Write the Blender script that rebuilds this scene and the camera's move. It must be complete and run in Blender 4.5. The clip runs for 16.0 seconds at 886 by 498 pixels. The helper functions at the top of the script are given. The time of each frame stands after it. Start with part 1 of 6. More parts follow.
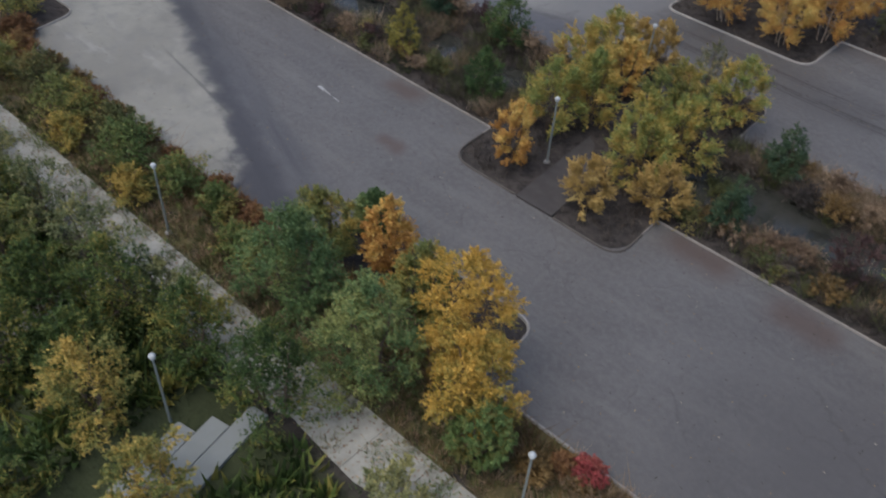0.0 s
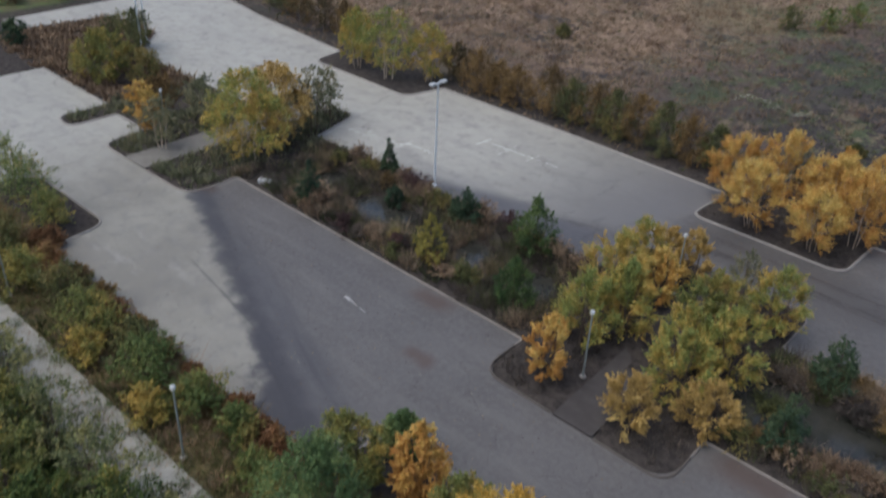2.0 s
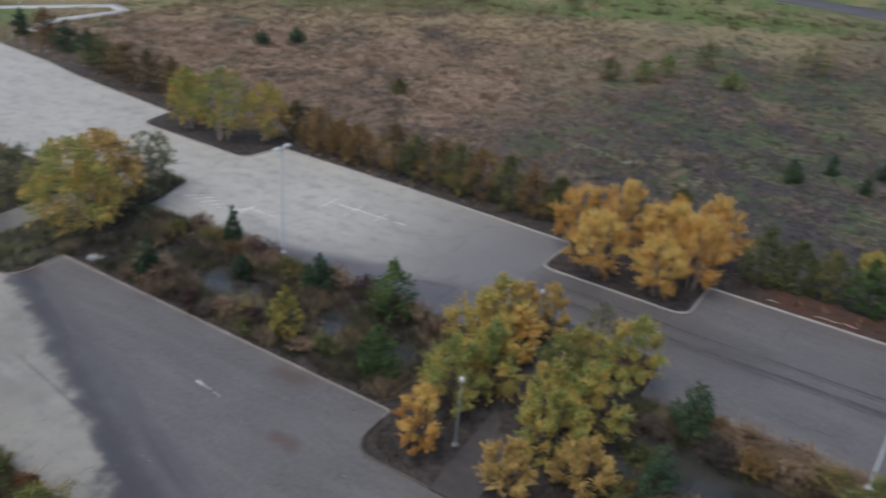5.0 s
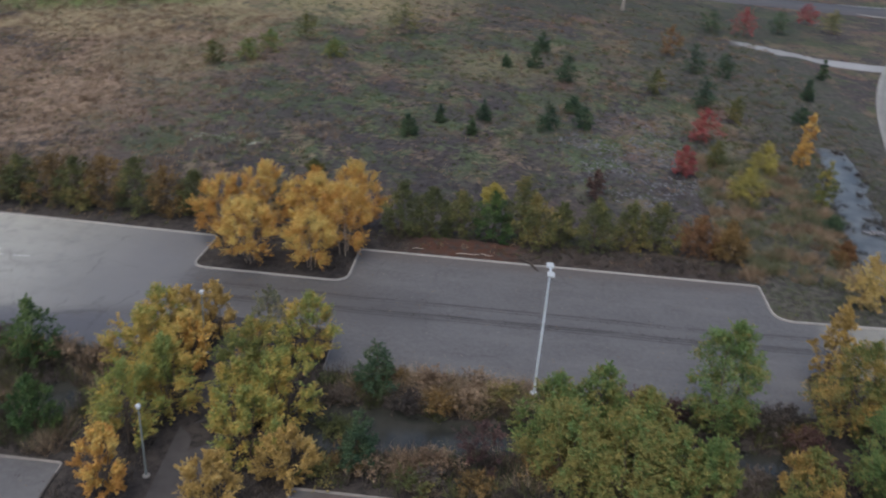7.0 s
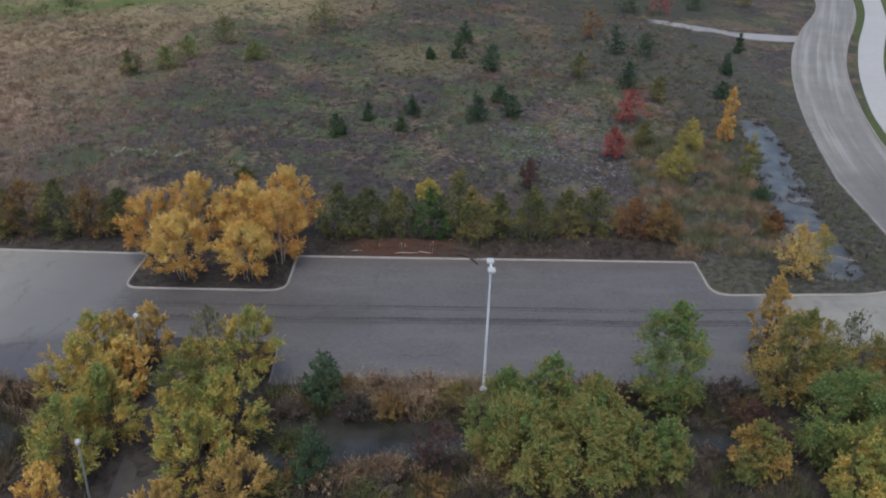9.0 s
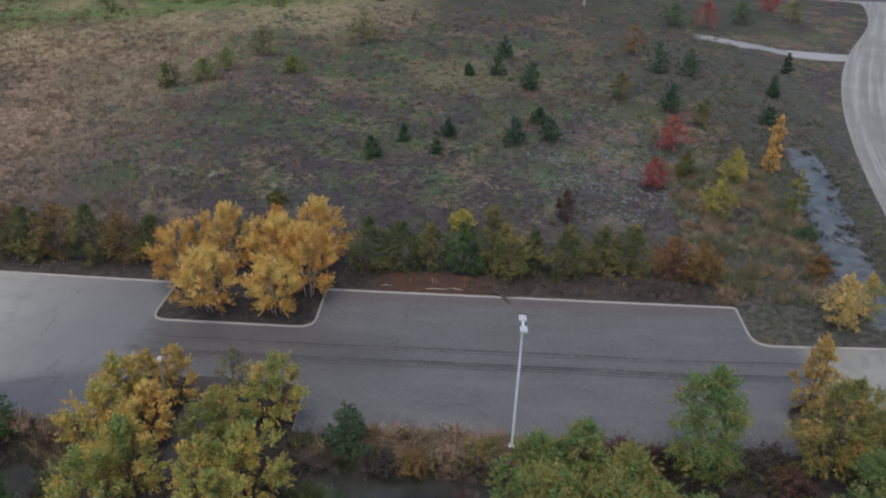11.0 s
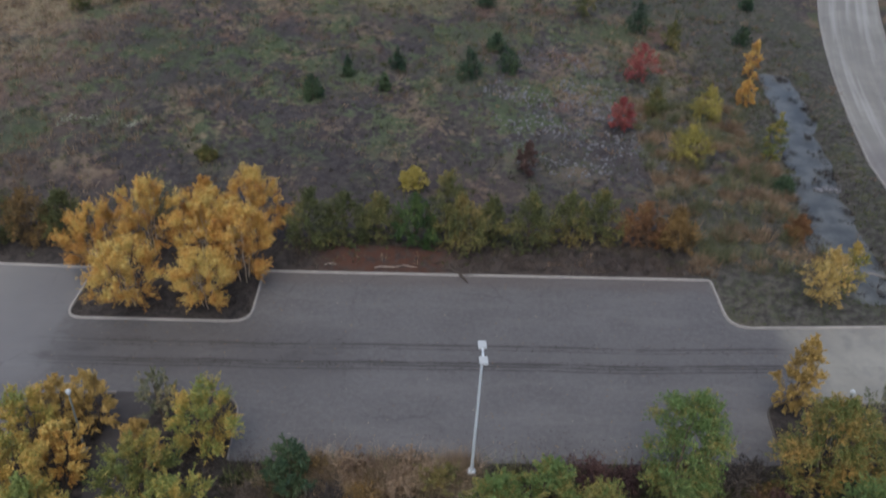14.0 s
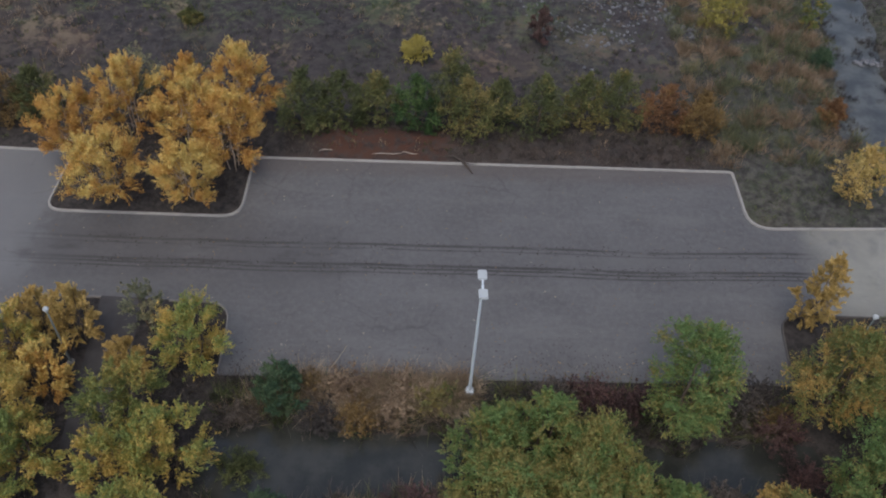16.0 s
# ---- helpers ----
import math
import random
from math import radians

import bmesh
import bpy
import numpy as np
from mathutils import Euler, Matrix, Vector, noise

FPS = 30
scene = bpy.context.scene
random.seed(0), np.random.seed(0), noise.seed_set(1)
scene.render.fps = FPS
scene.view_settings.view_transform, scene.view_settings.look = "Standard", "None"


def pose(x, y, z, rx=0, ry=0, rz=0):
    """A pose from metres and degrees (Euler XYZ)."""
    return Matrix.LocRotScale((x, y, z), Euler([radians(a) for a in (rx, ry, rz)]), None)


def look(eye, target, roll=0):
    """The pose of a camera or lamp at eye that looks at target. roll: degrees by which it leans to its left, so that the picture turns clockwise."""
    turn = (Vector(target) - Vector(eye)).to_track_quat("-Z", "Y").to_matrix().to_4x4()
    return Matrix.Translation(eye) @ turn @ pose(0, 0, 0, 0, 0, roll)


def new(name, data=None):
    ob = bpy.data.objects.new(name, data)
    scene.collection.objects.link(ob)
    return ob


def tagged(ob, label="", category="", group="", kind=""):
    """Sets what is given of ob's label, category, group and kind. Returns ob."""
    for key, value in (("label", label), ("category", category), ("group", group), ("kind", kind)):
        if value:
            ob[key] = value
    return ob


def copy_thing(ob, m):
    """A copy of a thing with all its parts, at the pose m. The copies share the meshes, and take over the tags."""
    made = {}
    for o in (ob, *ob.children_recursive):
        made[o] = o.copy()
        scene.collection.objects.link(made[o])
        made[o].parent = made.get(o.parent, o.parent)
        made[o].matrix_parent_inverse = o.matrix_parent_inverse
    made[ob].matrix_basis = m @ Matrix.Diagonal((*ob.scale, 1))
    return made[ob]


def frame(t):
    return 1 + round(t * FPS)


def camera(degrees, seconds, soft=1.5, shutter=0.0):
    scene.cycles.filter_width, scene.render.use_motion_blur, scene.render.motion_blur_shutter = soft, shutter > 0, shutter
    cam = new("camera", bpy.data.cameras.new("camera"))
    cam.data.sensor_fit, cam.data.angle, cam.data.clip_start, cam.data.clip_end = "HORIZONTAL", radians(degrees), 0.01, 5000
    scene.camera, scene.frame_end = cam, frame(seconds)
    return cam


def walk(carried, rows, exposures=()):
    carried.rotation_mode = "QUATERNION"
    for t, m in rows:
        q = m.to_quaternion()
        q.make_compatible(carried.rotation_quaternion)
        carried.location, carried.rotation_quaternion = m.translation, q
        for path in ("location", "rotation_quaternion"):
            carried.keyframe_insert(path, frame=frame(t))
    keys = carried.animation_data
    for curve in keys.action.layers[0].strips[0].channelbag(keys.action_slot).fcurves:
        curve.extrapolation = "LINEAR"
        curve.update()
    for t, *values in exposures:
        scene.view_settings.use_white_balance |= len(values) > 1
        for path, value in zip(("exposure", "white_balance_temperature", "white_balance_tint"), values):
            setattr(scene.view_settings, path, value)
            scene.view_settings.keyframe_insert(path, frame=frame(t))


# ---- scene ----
cam = camera(55.2, 16.0, 2.0, 0.6)
PATH = [
    (0, (16.509, -70.083, 34.056), (15.583, -68.958, 32.686), 4.1),
    (0.5, (15.72, -69.903, 34.133), (14.738, -68.781, 32.8), 3.8),
    (1, (15.132, -69.473, 34.098), (14.074, -68.315, 32.857), 3.4),
    (1.5, (14.556, -68.982, 33.986), (13.447, -67.761, 32.854), 2.9),
    (2, (13.914, -68.676, 34.038), (12.771, -67.391, 33.017), 2.6),
    (2.5, (13.219, -68.47, 34.007), (12.059, -67.13, 33.081), 2.5),
    (2.8, (12.942, -68.332, 33.995), (11.786, -66.984, 33.075), 2.5),
    (2.9, (12.812, -68.294, 33.982), (11.701, -66.903, 33.069), 6.6),
    (3, (12.622, -68.217, 33.959), (11.494, -66.842, 33.044), 6.2),
    (3.1, (12.515, -68.114, 33.938), (11.354, -66.769, 33.019), 3.8),
    (3.2, (12.448, -68.124, 33.955), (11.278, -66.786, 33.038), 2.9),
    (5.3, (11.146, -67.849, 34.532), (10.436, -66.211, 33.631), 5.4),
    (5.5, (10.997, -67.683, 34.465), (10.417, -65.993, 33.567), 5.3),
    (6, (10.861, -67.642, 34.488), (10.45, -65.903, 33.59), 3.5),
    (6.5, (10.77, -67.619, 34.551), (10.468, -65.856, 33.656), 4.5),
    (7, (10.568, -67.489, 34.542), (10.483, -65.701, 33.65), 4.1),
    (7.5, (10.505, -67.452, 34.636), (10.484, -65.665, 33.738), 1.5),
    (8, (10.53, -67.364, 34.561), (10.636, -65.579, 33.664), 2.8),
    (8.5, (10.509, -67.136, 34.606), (10.586, -65.352, 33.704), 1.5),
    (9, (10.511, -66.727, 34.907), (10.572, -64.944, 34.002), 1.8),
    (9.2, (10.497, -66.623, 35.046), (10.552, -64.84, 34.142), 1.8),
    (11.3, (10.678, -62.804, 37.61), (10.638, -61.028, 36.689), 2.5),
    (11.5, (10.717, -62.326, 37.667), (10.667, -60.55, 36.748), 2.6),
    (12, (10.591, -60.843, 38.213), (10.692, -59.064, 37.306), 5.3),
    (12.5, (10.591, -58.99, 38.805), (10.707, -57.212, 37.897), 2.8),
    (13, (10.65, -57.046, 39.387), (10.76, -55.341, 38.348), 2.9),
    (13.5, (10.757, -55.145, 39.812), (10.855, -53.444, 38.765), 2.8),
    (14, (10.891, -53.39, 40.398), (10.981, -51.759, 39.243), 3.1),
    (14.5, (11.026, -51.631, 40.871), (11.114, -50.089, 39.601), 3.3),
    (15, (11.22, -49.971, 41.357), (11.303, -48.508, 39.996), 3.6),
    (15.5, (11.398, -48.453, 41.663), (11.476, -47.053, 40.237), 3.7),
    (16, (11.596, -46.881, 41.929), (11.67, -45.531, 40.455), 3.9),
]
walk(cam, [(t, look(eye, target, roll)) for t, eye, target, roll in PATH], ((0, 0.44), (6, 0.49), (9, 0.52), (12.5, 0.5), (16, 0.37)))

# ---- light: overcast dusk ----
world = bpy.data.worlds.new("overcast_dusk")
scene.world = world
world.use_nodes = True
wn = world.node_tree
wbg = wn.nodes["Background"]
sky = wn.nodes.new("ShaderNodeTexSky")
sky.sky_type = "NISHITA"
sky.sun_disc = False
sky.sun_elevation = radians(63)
sky.sun_rotation = radians(200)
sky.air_density, sky.dust_density, sky.ozone_density = 1.0, 3.0, 1.5
wn.links.new(sky.outputs[0], wbg.inputs[0])
wbg.inputs[1].default_value = 0.13
sun_data = bpy.data.lights.new("sun", "SUN")
sun_data.energy, sun_data.angle, sun_data.color = 1.2, radians(60), (0.97, 0.98, 0.88)
sun = new("sun", sun_data)
sun.matrix_world = look((-14, -32, 70), (0, 0, 0))

# ---- materials ----


class Mat:
    """A small node builder."""

    def __init__(self, name, rough=0.9, spec=0.3):
        self.m = bpy.data.materials.new(name)
        self.m.use_nodes = True
        self.t = self.m.node_tree
        self.b = self.t.nodes["Principled BSDF"]
        self.b.inputs["Roughness"].default_value = rough
        self.b.inputs["Specular IOR Level"].default_value = spec
        self.pos = None

    def node(self, kind, **inputs):
        n = self.t.nodes.new(kind)
        for k, v in inputs.items():
            self.set(n.inputs[k], v)
        return n

    def set(self, sock, v):
        if isinstance(v, bpy.types.NodeSocket):
            self.t.links.new(v, sock)
        elif sock.type == "RGBA" and len(v) == 3:
            sock.default_value = (*v, 1)
        else:
            sock.default_value = v

    def p(self):
        if self.pos is None:
            self.pos = self.t.nodes.new("ShaderNodeNewGeometry").outputs["Position"]
        return self.pos

    def xyz(self):
        s = self.node("ShaderNodeSeparateXYZ")
        self.set(s.inputs[0], self.p())
        return s.outputs[0], s.outputs[1], s.outputs[2]

    def noise(self, scale, detail=4.0, rough=0.55, stretch=None):
        n = self.node("ShaderNodeTexNoise", Scale=scale, Detail=detail, Roughness=rough)
        v = self.p()
        if stretch:
            q = self.node("ShaderNodeVectorMath")
            q.operation = "MULTIPLY"
            self.set(q.inputs[0], v)
            q.inputs[1].default_value = stretch
            v = q.outputs[0]
        self.set(n.inputs["Vector"], v)
        return n.outputs[0]

    def math(self, op, a, b=0.0, c=0.0):
        n = self.node("ShaderNodeMath")
        n.operation = op
        for i, v in enumerate((a, b, c)):
            self.set(n.inputs[i], v)
        return n.outputs[0]

    def ramp(self, v, lo, hi, a=0.0, b=1.0):
        n = self.node("ShaderNodeMapRange")
        n.interpolation_type = "SMOOTHSTEP"
        for i, w in enumerate((v, lo, hi, a, b)):
            self.set(n.inputs[i], w)
        return n.outputs[0]

    def mix(self, f, a, b):
        n = self.node("ShaderNodeMix")
        n.data_type = "RGBA"
        self.set(n.inputs[0], f)
        self.set(n.inputs[6], a)
        self.set(n.inputs[7], b)
        return n.outputs[2]

    def mul(self, *v):
        out = v[0]
        for w in v[1:]:
            out = self.math("MULTIPLY", out, w)
        return out

    def box(self, x0, x1, y0, y1, soft=2.0, wob=0.0, scale=0.2):
        """1 inside a rectangle of the plan, fading over soft metres, its edge made uneven by wob metres."""
        x, y, _ = self.xyz()
        if wob:
            n = self.math("SUBTRACT", self.noise(scale, 3), 0.5)
            n2 = self.math("SUBTRACT", self.noise(scale * 1.31, 3), 0.5)
            x = self.math("MULTIPLY_ADD", n, wob * 4, x)
            y = self.math("MULTIPLY_ADD", n2, wob * 4, y)
        return self.mul(self.ramp(x, x0 - soft / 2, x0 + soft / 2), self.ramp(x, x1 + soft / 2, x1 - soft / 2),
                        self.ramp(y, y0 - soft / 2, y0 + soft / 2), self.ramp(y, y1 + soft / 2, y1 - soft / 2))

    def side(self, x0, y0, x1, y1, soft=1.0, wob=0.0, scale=0.3):
        """1 to the left of the line from (x0, y0) to (x1, y1)."""
        x, y, _ = self.xyz()
        dx, dy = x1 - x0, y1 - y0
        k = math.hypot(dx, dy)
        d = self.math("MULTIPLY_ADD", y, dx / k, self.math("MULTIPLY_ADD", x, -dy / k, (dy * x0 - dx * y0) / k))
        if wob:
            d = self.math("MULTIPLY_ADD", self.math("SUBTRACT", self.noise(scale, 4), 0.5), wob * 4, d)
        return self.ramp(d, -soft / 2, soft / 2)

    def colour(self, c):
        self.set(self.b.inputs["Base Color"], c)
        return self

    def bump(self, h, dist=0.02, strength=0.6):
        n = self.node("ShaderNodeBump", Strength=strength, Distance=dist)
        self.set(n.inputs["Height"], h)
        self.t.links.new(n.outputs[0], self.b.inputs["Normal"])
        return self


def leaf_material(name, a, b, c, patch=(0.5, 0.35), top=0.0):
    """Foliage of three colours: leaf by leaf, and in patches of the crown."""
    m = Mat(name, 0.6, 0.25)
    isl = m.t.nodes.new("ShaderNodeNewGeometry").outputs["Random Per Island"]
    obr = m.t.nodes.new("ShaderNodeObjectInfo").outputs["Random"]
    n = m.noise(patch[0], 3)
    f = m.math("MULTIPLY_ADD", m.math("SUBTRACT", n, 0.5), 3.2, m.math("MULTIPLY_ADD", m.math("SUBTRACT", obr, 0.5), 0.5, 0.5))
    f = m.math("MULTIPLY_ADD", m.math("SUBTRACT", isl, 0.5), 0.7, f)
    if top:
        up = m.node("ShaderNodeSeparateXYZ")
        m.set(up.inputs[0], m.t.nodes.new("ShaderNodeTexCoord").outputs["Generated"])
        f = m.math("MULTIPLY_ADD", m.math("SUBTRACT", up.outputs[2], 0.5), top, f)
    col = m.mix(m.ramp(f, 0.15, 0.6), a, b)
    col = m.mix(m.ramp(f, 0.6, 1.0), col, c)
    k = m.math("MULTIPLY_ADD", m.math("FRACT", m.math("MULTIPLY", isl, 17.3)), 0.6, 0.68)
    mv = m.node("ShaderNodeVectorMath")
    mv.operation = "SCALE"
    m.set(mv.inputs[0], col)
    m.set(mv.inputs["Scale"], k)
    col = mv.outputs[0]
    m.colour(col)
    tr = m.node("ShaderNodeBsdfTranslucent")
    m.set(tr.inputs[0], col)
    mx = m.node("ShaderNodeMixShader")
    mx.inputs[0].default_value = 0.18
    m.t.links.new(m.b.outputs[0], mx.inputs[1])
    m.t.links.new(tr.outputs[0], mx.inputs[2])
    m.t.links.new(mx.outputs[0], m.t.nodes["Material Output"].inputs[0])
    return m.m


def plain_material(name, colour, rough=0.7, metal=0.0, vary=0.25, scale=6.0, bump=0.0, spec=0.3):
    m = Mat(name, rough, spec)
    m.b.inputs["Metallic"].default_value = metal
    n = m.noise(scale, 5)
    n2 = m.noise(scale * 0.13, 3)
    f = m.math("MULTIPLY_ADD", n, 0.6, m.math("MULTIPLY", n2, 0.4))
    m.colour(m.mix(f, [v * (1 - vary) for v in colour], [min(v * (1 + vary), 1) for v in colour]))
    if bump:
        m.bump(n, bump)
    return m.m


def asphalt_material():
    m = Mat("asphalt", 0.6, 0.5)
    grain = m.noise(38.0, 3)
    blot = m.noise(0.22, 5, 0.6)
    streak = m.noise(0.5, 4, 0.6, (0.25, 1.4, 1))
    base = m.mix(m.ramp(blot, 0.3, 0.7), (0.077, 0.072, 0.074), (0.102, 0.097, 0.1))
    mott = m.noise(2.6, 6, 0.7)
    base = m.mix(m.ramp(mott, 0.38, 0.66, 0, 0.5), base, (0.14, 0.134, 0.134))
    base = m.mix(m.ramp(m.noise(5.5, 5, 0.75), 0.52, 0.68, 0, 0.6), base, (0.07, 0.06, 0.058))
    base = m.mix(m.ramp(streak, 0.45, 0.75, 0, 0.5), base, (0.143, 0.136, 0.135))
    # dry, pale, silted parts of both lots
    dry_n = m.mul(m.side(-12.5, -20, -13.5, 2, 1.0, 0.9, 0.7), m.side(-37, -18.2, -12, -12.2, 2.5, 0.6, 0.25))
    dry_w = m.side(-40, -30, -41, 0, 9, 1.5, 0.15)
    dry_n = m.math("MAXIMUM", dry_n, m.mul(dry_w, m.box(-130, -30, -22, 20, 1)))
    dry_s = m.mul(m.math("SUBTRACT", 1.0, m.side(-46.2, -34.4, -26.1, -42.7, 1.7, 0.62, 0.7)),
                  m.math("SUBTRACT", 1.0, m.side(-27.5, -41.0, -18.3, -47.8, 1.6, 0.62, 0.7)), m.box(-120, -16, -60, -28, 1))
    far_s = m.box(-130, -46, -60, -29, 3, 0.8)
    dry_s = m.math("MAXIMUM", dry_s, far_s)
    east = m.mul(m.box(39, 60, -15, -4, 4, 1.2), m.ramp(m.noise(0.35, 4), 0.25, 0.45))
    road = m.math("MAXIMUM", m.box(56, 140, -4, 200, 4, 0.5), east)
    dry = m.math("MAXIMUM", m.math("MAXIMUM", dry_n, dry_s), road)
    silt = m.noise(0.12, 6, 0.65)
    pale = m.mix(m.ramp(silt, 0.35, 0.65), (0.188, 0.179, 0.158), (0.256, 0.247, 0.218))
    pale = m.mix(m.box(-140, -58, -60, 20, 16, 3, 0.05), pale, m.mix(silt, (0.268, 0.261, 0.238), (0.39, 0.384, 0.352)))
    pale = m.mix(m.mul(m.ramp(m.xyz()[0], -40, -14), m.box(-60, 0, -20, 20, 1)), pale, m.mix(silt, (0.108, 0.105, 0.109), (0.16, 0.156, 0.16)))
    pale = m.mix(m.mul(m.ramp(m.xyz()[0], -15, -38), m.box(-140, 0, -20, 20, 1)), pale, m.mix(silt, (0.298, 0.29, 0.265), (0.415, 0.407, 0.374)))
    pale = m.mix(m.ramp(streak, 0.4, 0.75, 0, 0.25), pale, (0.165, 0.155, 0.155))
    pale = m.mix(m.ramp(m.noise(0.7, 6, 0.72), 0.48, 0.68, 0, 0.5), pale, (0.15, 0.143, 0.145))
    pale = m.mix(m.ramp(m.noise(0.35, 6, 0.72, (0.6, 1.5, 1)), 0.55, 0.72, 0, 0.4), pale, m.mix(m.ramp(m.xyz()[0], -18, -42), (0.17, 0.165, 0.168), (0.36, 0.357, 0.335)))
    base = m.mix(m.math("MULTIPLY", dry, m.ramp(blot, 0.1, 0.5, 0.55, 1.0)), base, pale)
    # long pale streaks along the winding road
    yy = m.math("MAXIMUM", m.xyz()[1], 0.0)
    bow = m.math("MULTIPLY_ADD", m.math("MULTIPLY_ADD", m.math("MULTIPLY_ADD", yy, -0.0000120, 0.00403), yy, 0.0183), yy, 55.5)
    rv = m.node("ShaderNodeCombineXYZ")
    m.set(rv.inputs[0], m.math("MULTIPLY", m.math("SUBTRACT", m.xyz()[0], bow), 0.75))
    m.set(rv.inputs[1], m.math("MULTIPLY", m.xyz()[1], 0.02))
    rn = m.node("ShaderNodeTexNoise", Scale=1.0, Detail=4.0, Roughness=0.6)
    m.set(rn.inputs["Vector"], rv.outputs[0])
    base = m.mix(m.mul(m.ramp(rn.outputs[0], 0.44, 0.6), m.box(56, 140, 2, 200, 6), 0.5), base, (0.15, 0.132, 0.126))
    base = m.mix(m.mul(m.ramp(rn.outputs[0], 0.5, 0.36), m.box(56, 140, 2, 200, 6), 0.55), base, (0.36, 0.345, 0.34))
    # brownish shadow over the road's near end, painted into the colour
    near = m.mul(m.box(54, 66.5, -6, 24, 7, 1.2, 0.12), m.ramp(blot, 0.2, 0.6, 0.5, 0.85))
    base = m.mix(near, base, (0.13, 0.116, 0.114))
    # damp band beside the silt edge
    x, y, _ = m.xyz()
    damp = m.math("SUBTRACT", 1.0, m.side(-45, -32.6, -17.6, -42.4, 2.2, 0.4, 0.4))
    damp = m.mul(damp, m.math("SUBTRACT", 1.0, dry_s), m.box(-47, -14, -49, -30, 2))
    base = m.mix(m.math("MULTIPLY", damp, 0.4), base, (0.06, 0.057, 0.064))
    # dark wet lines that fan out along the silt edge, and a seam across the silt
    cv = m.node("ShaderNodeCombineXYZ")
    m.set(cv.inputs[0], m.math("MULTIPLY_ADD", x, 0.03, m.math("MULTIPLY", y, -0.07)))
    m.set(cv.inputs[1], m.math("MULTIPLY_ADD", x, 0.4, y))
    fan = m.node("ShaderNodeTexNoise", Scale=0.75, Detail=4.0, Roughness=0.6)
    m.set(fan.inputs["Vector"], cv.outputs[0])
    base = m.mix(m.mul(damp, m.ramp(fan.outputs[0], 0.44, 0.66), 0.6), base, (0.045, 0.042, 0.047))
    edge = m.mul(m.math("SUBTRACT", 1.0, dry_s), m.math("SUBTRACT", 1.0, m.side(-45.6, -33.4, -25.2, -41.7, 1.5, 0.5, 0.6)), m.box(-47, -14, -49, -30, 2))
    base = m.mix(m.math("MULTIPLY", edge, 0.7), base, (0.036, 0.033, 0.038))
    seam = m.math("ABSOLUTE", m.math("MULTIPLY_ADD", x, 0.165, m.math("ADD", y, 47.7 + 0.165 * -26 + 3.4)))
    seam = m.math("MULTIPLY_ADD", m.math("SUBTRACT", m.noise(0.8, 3), 0.5), 0.35, seam)
    base = m.mix(m.mul(m.ramp(seam, 0.16, 0.03), m.box(-36, -24, -50, -38, 3, 0.5, 0.5), 0.5), base, (0.06, 0.055, 0.06))
    puddle = m.mul(m.box(-40, -10, -19.5, -14.8, 1.2, 0.9, 0.3), m.math("SUBTRACT", 1.0, m.math("MULTIPLY", dry_n, 0.6)))
    base = m.mix(m.math("MULTIPLY", puddle, 0.6), base, (0.085, 0.08, 0.088))
    # mud dragged along the north aisle by tyres
    wave = m.math("MULTIPLY_ADD", m.math("SUBTRACT", m.noise(0.05, 2), 0.5), 1.1, 0)
    along = m.mul(m.ramp(x, -16, -8), m.ramp(x, 39.5, 37.5))
    brk = m.noise(0.8, 4, 0.7, (0.35, 2.0, 1))
    track = None
    for line, half, strong in ((-8.15, 0.09, 0.95), (-8.55, 0.05, 0.7), (-9.95, 0.1, 1.0), (-10.25, 0.07, 1.0), (-10.6, 0.06, 0.9)):
        d = m.math("ABSOLUTE", m.math("ADD", m.math("SUBTRACT", y, line), wave))
        one = m.mul(m.ramp(d, half * 1.9, half * 0.5), m.ramp(brk, 0.33, 0.5), strong)
        track = one if track is None else m.math("MAXIMUM", track, one)
    base = m.mix(m.mul(track, along, 0.92), base, (0.03, 0.025, 0.023))
    sweep = m.mul(m.box(-14, 40, -11.5, -7, 1.5, 0.4, 0.3), m.ramp(streak, 0.35, 0.65))
    base = m.mix(m.math("MULTIPLY", sweep, 0.35), base, (0.08, 0.075, 0.076))
    for sx, sy, sr in ((4.6, -31.6, 2.2), (11.6, -32.4, 2.0), (-19.9, -31.6, 1.6), (-45.6, -33.2, 1.3), (-16, -37, 1.2)):
        spot = m.mul(m.box(sx - sr, sx + sr, sy - sr * 0.5, sy + sr * 0.5, sr * 0.9, 0.3, 0.6), 0.8)
        base = m.mix(spot, base, (0.075, 0.05, 0.042))
    dusk = m.mul(m.box(-12.5, 7, -12.5, -6.2, 3, 0.6, 0.3), m.ramp(blot, 0.25, 0.6), 0.5)
    base = m.mix(dusk, base, (0.052, 0.047, 0.047))
    wet = m.mul(m.box(11, 60, -60, -35, 10, 1.5, 0.12), m.ramp(blot, 0.2, 0.6, 0.3, 0.75))
    base = m.mix(wet, base, (0.06, 0.055, 0.057))
    # silt brought off the bank on to the stalls
    bank = m.mul(m.box(0, 35, -1.4, 0.5, 1.2, 0.3, 0.7), 0.35)
    base = m.mix(bank, base, (0.085, 0.06, 0.05))
    base = m.mix(m.ramp(grain, 0.3, 0.75, 0.0, 0.28), base, (0.046, 0.045, 0.049))
    # fine cracks, here and there
    warp = m.node("ShaderNodeCombineXYZ")
    m.set(warp.inputs[0], m.math("MULTIPLY_ADD", m.noise(0.9, 4, 0.6), 1.6, m.xyz()[0]))
    m.set(warp.inputs[1], m.math("MULTIPLY_ADD", m.noise(0.8, 4, 0.6), 1.6, m.xyz()[1]))
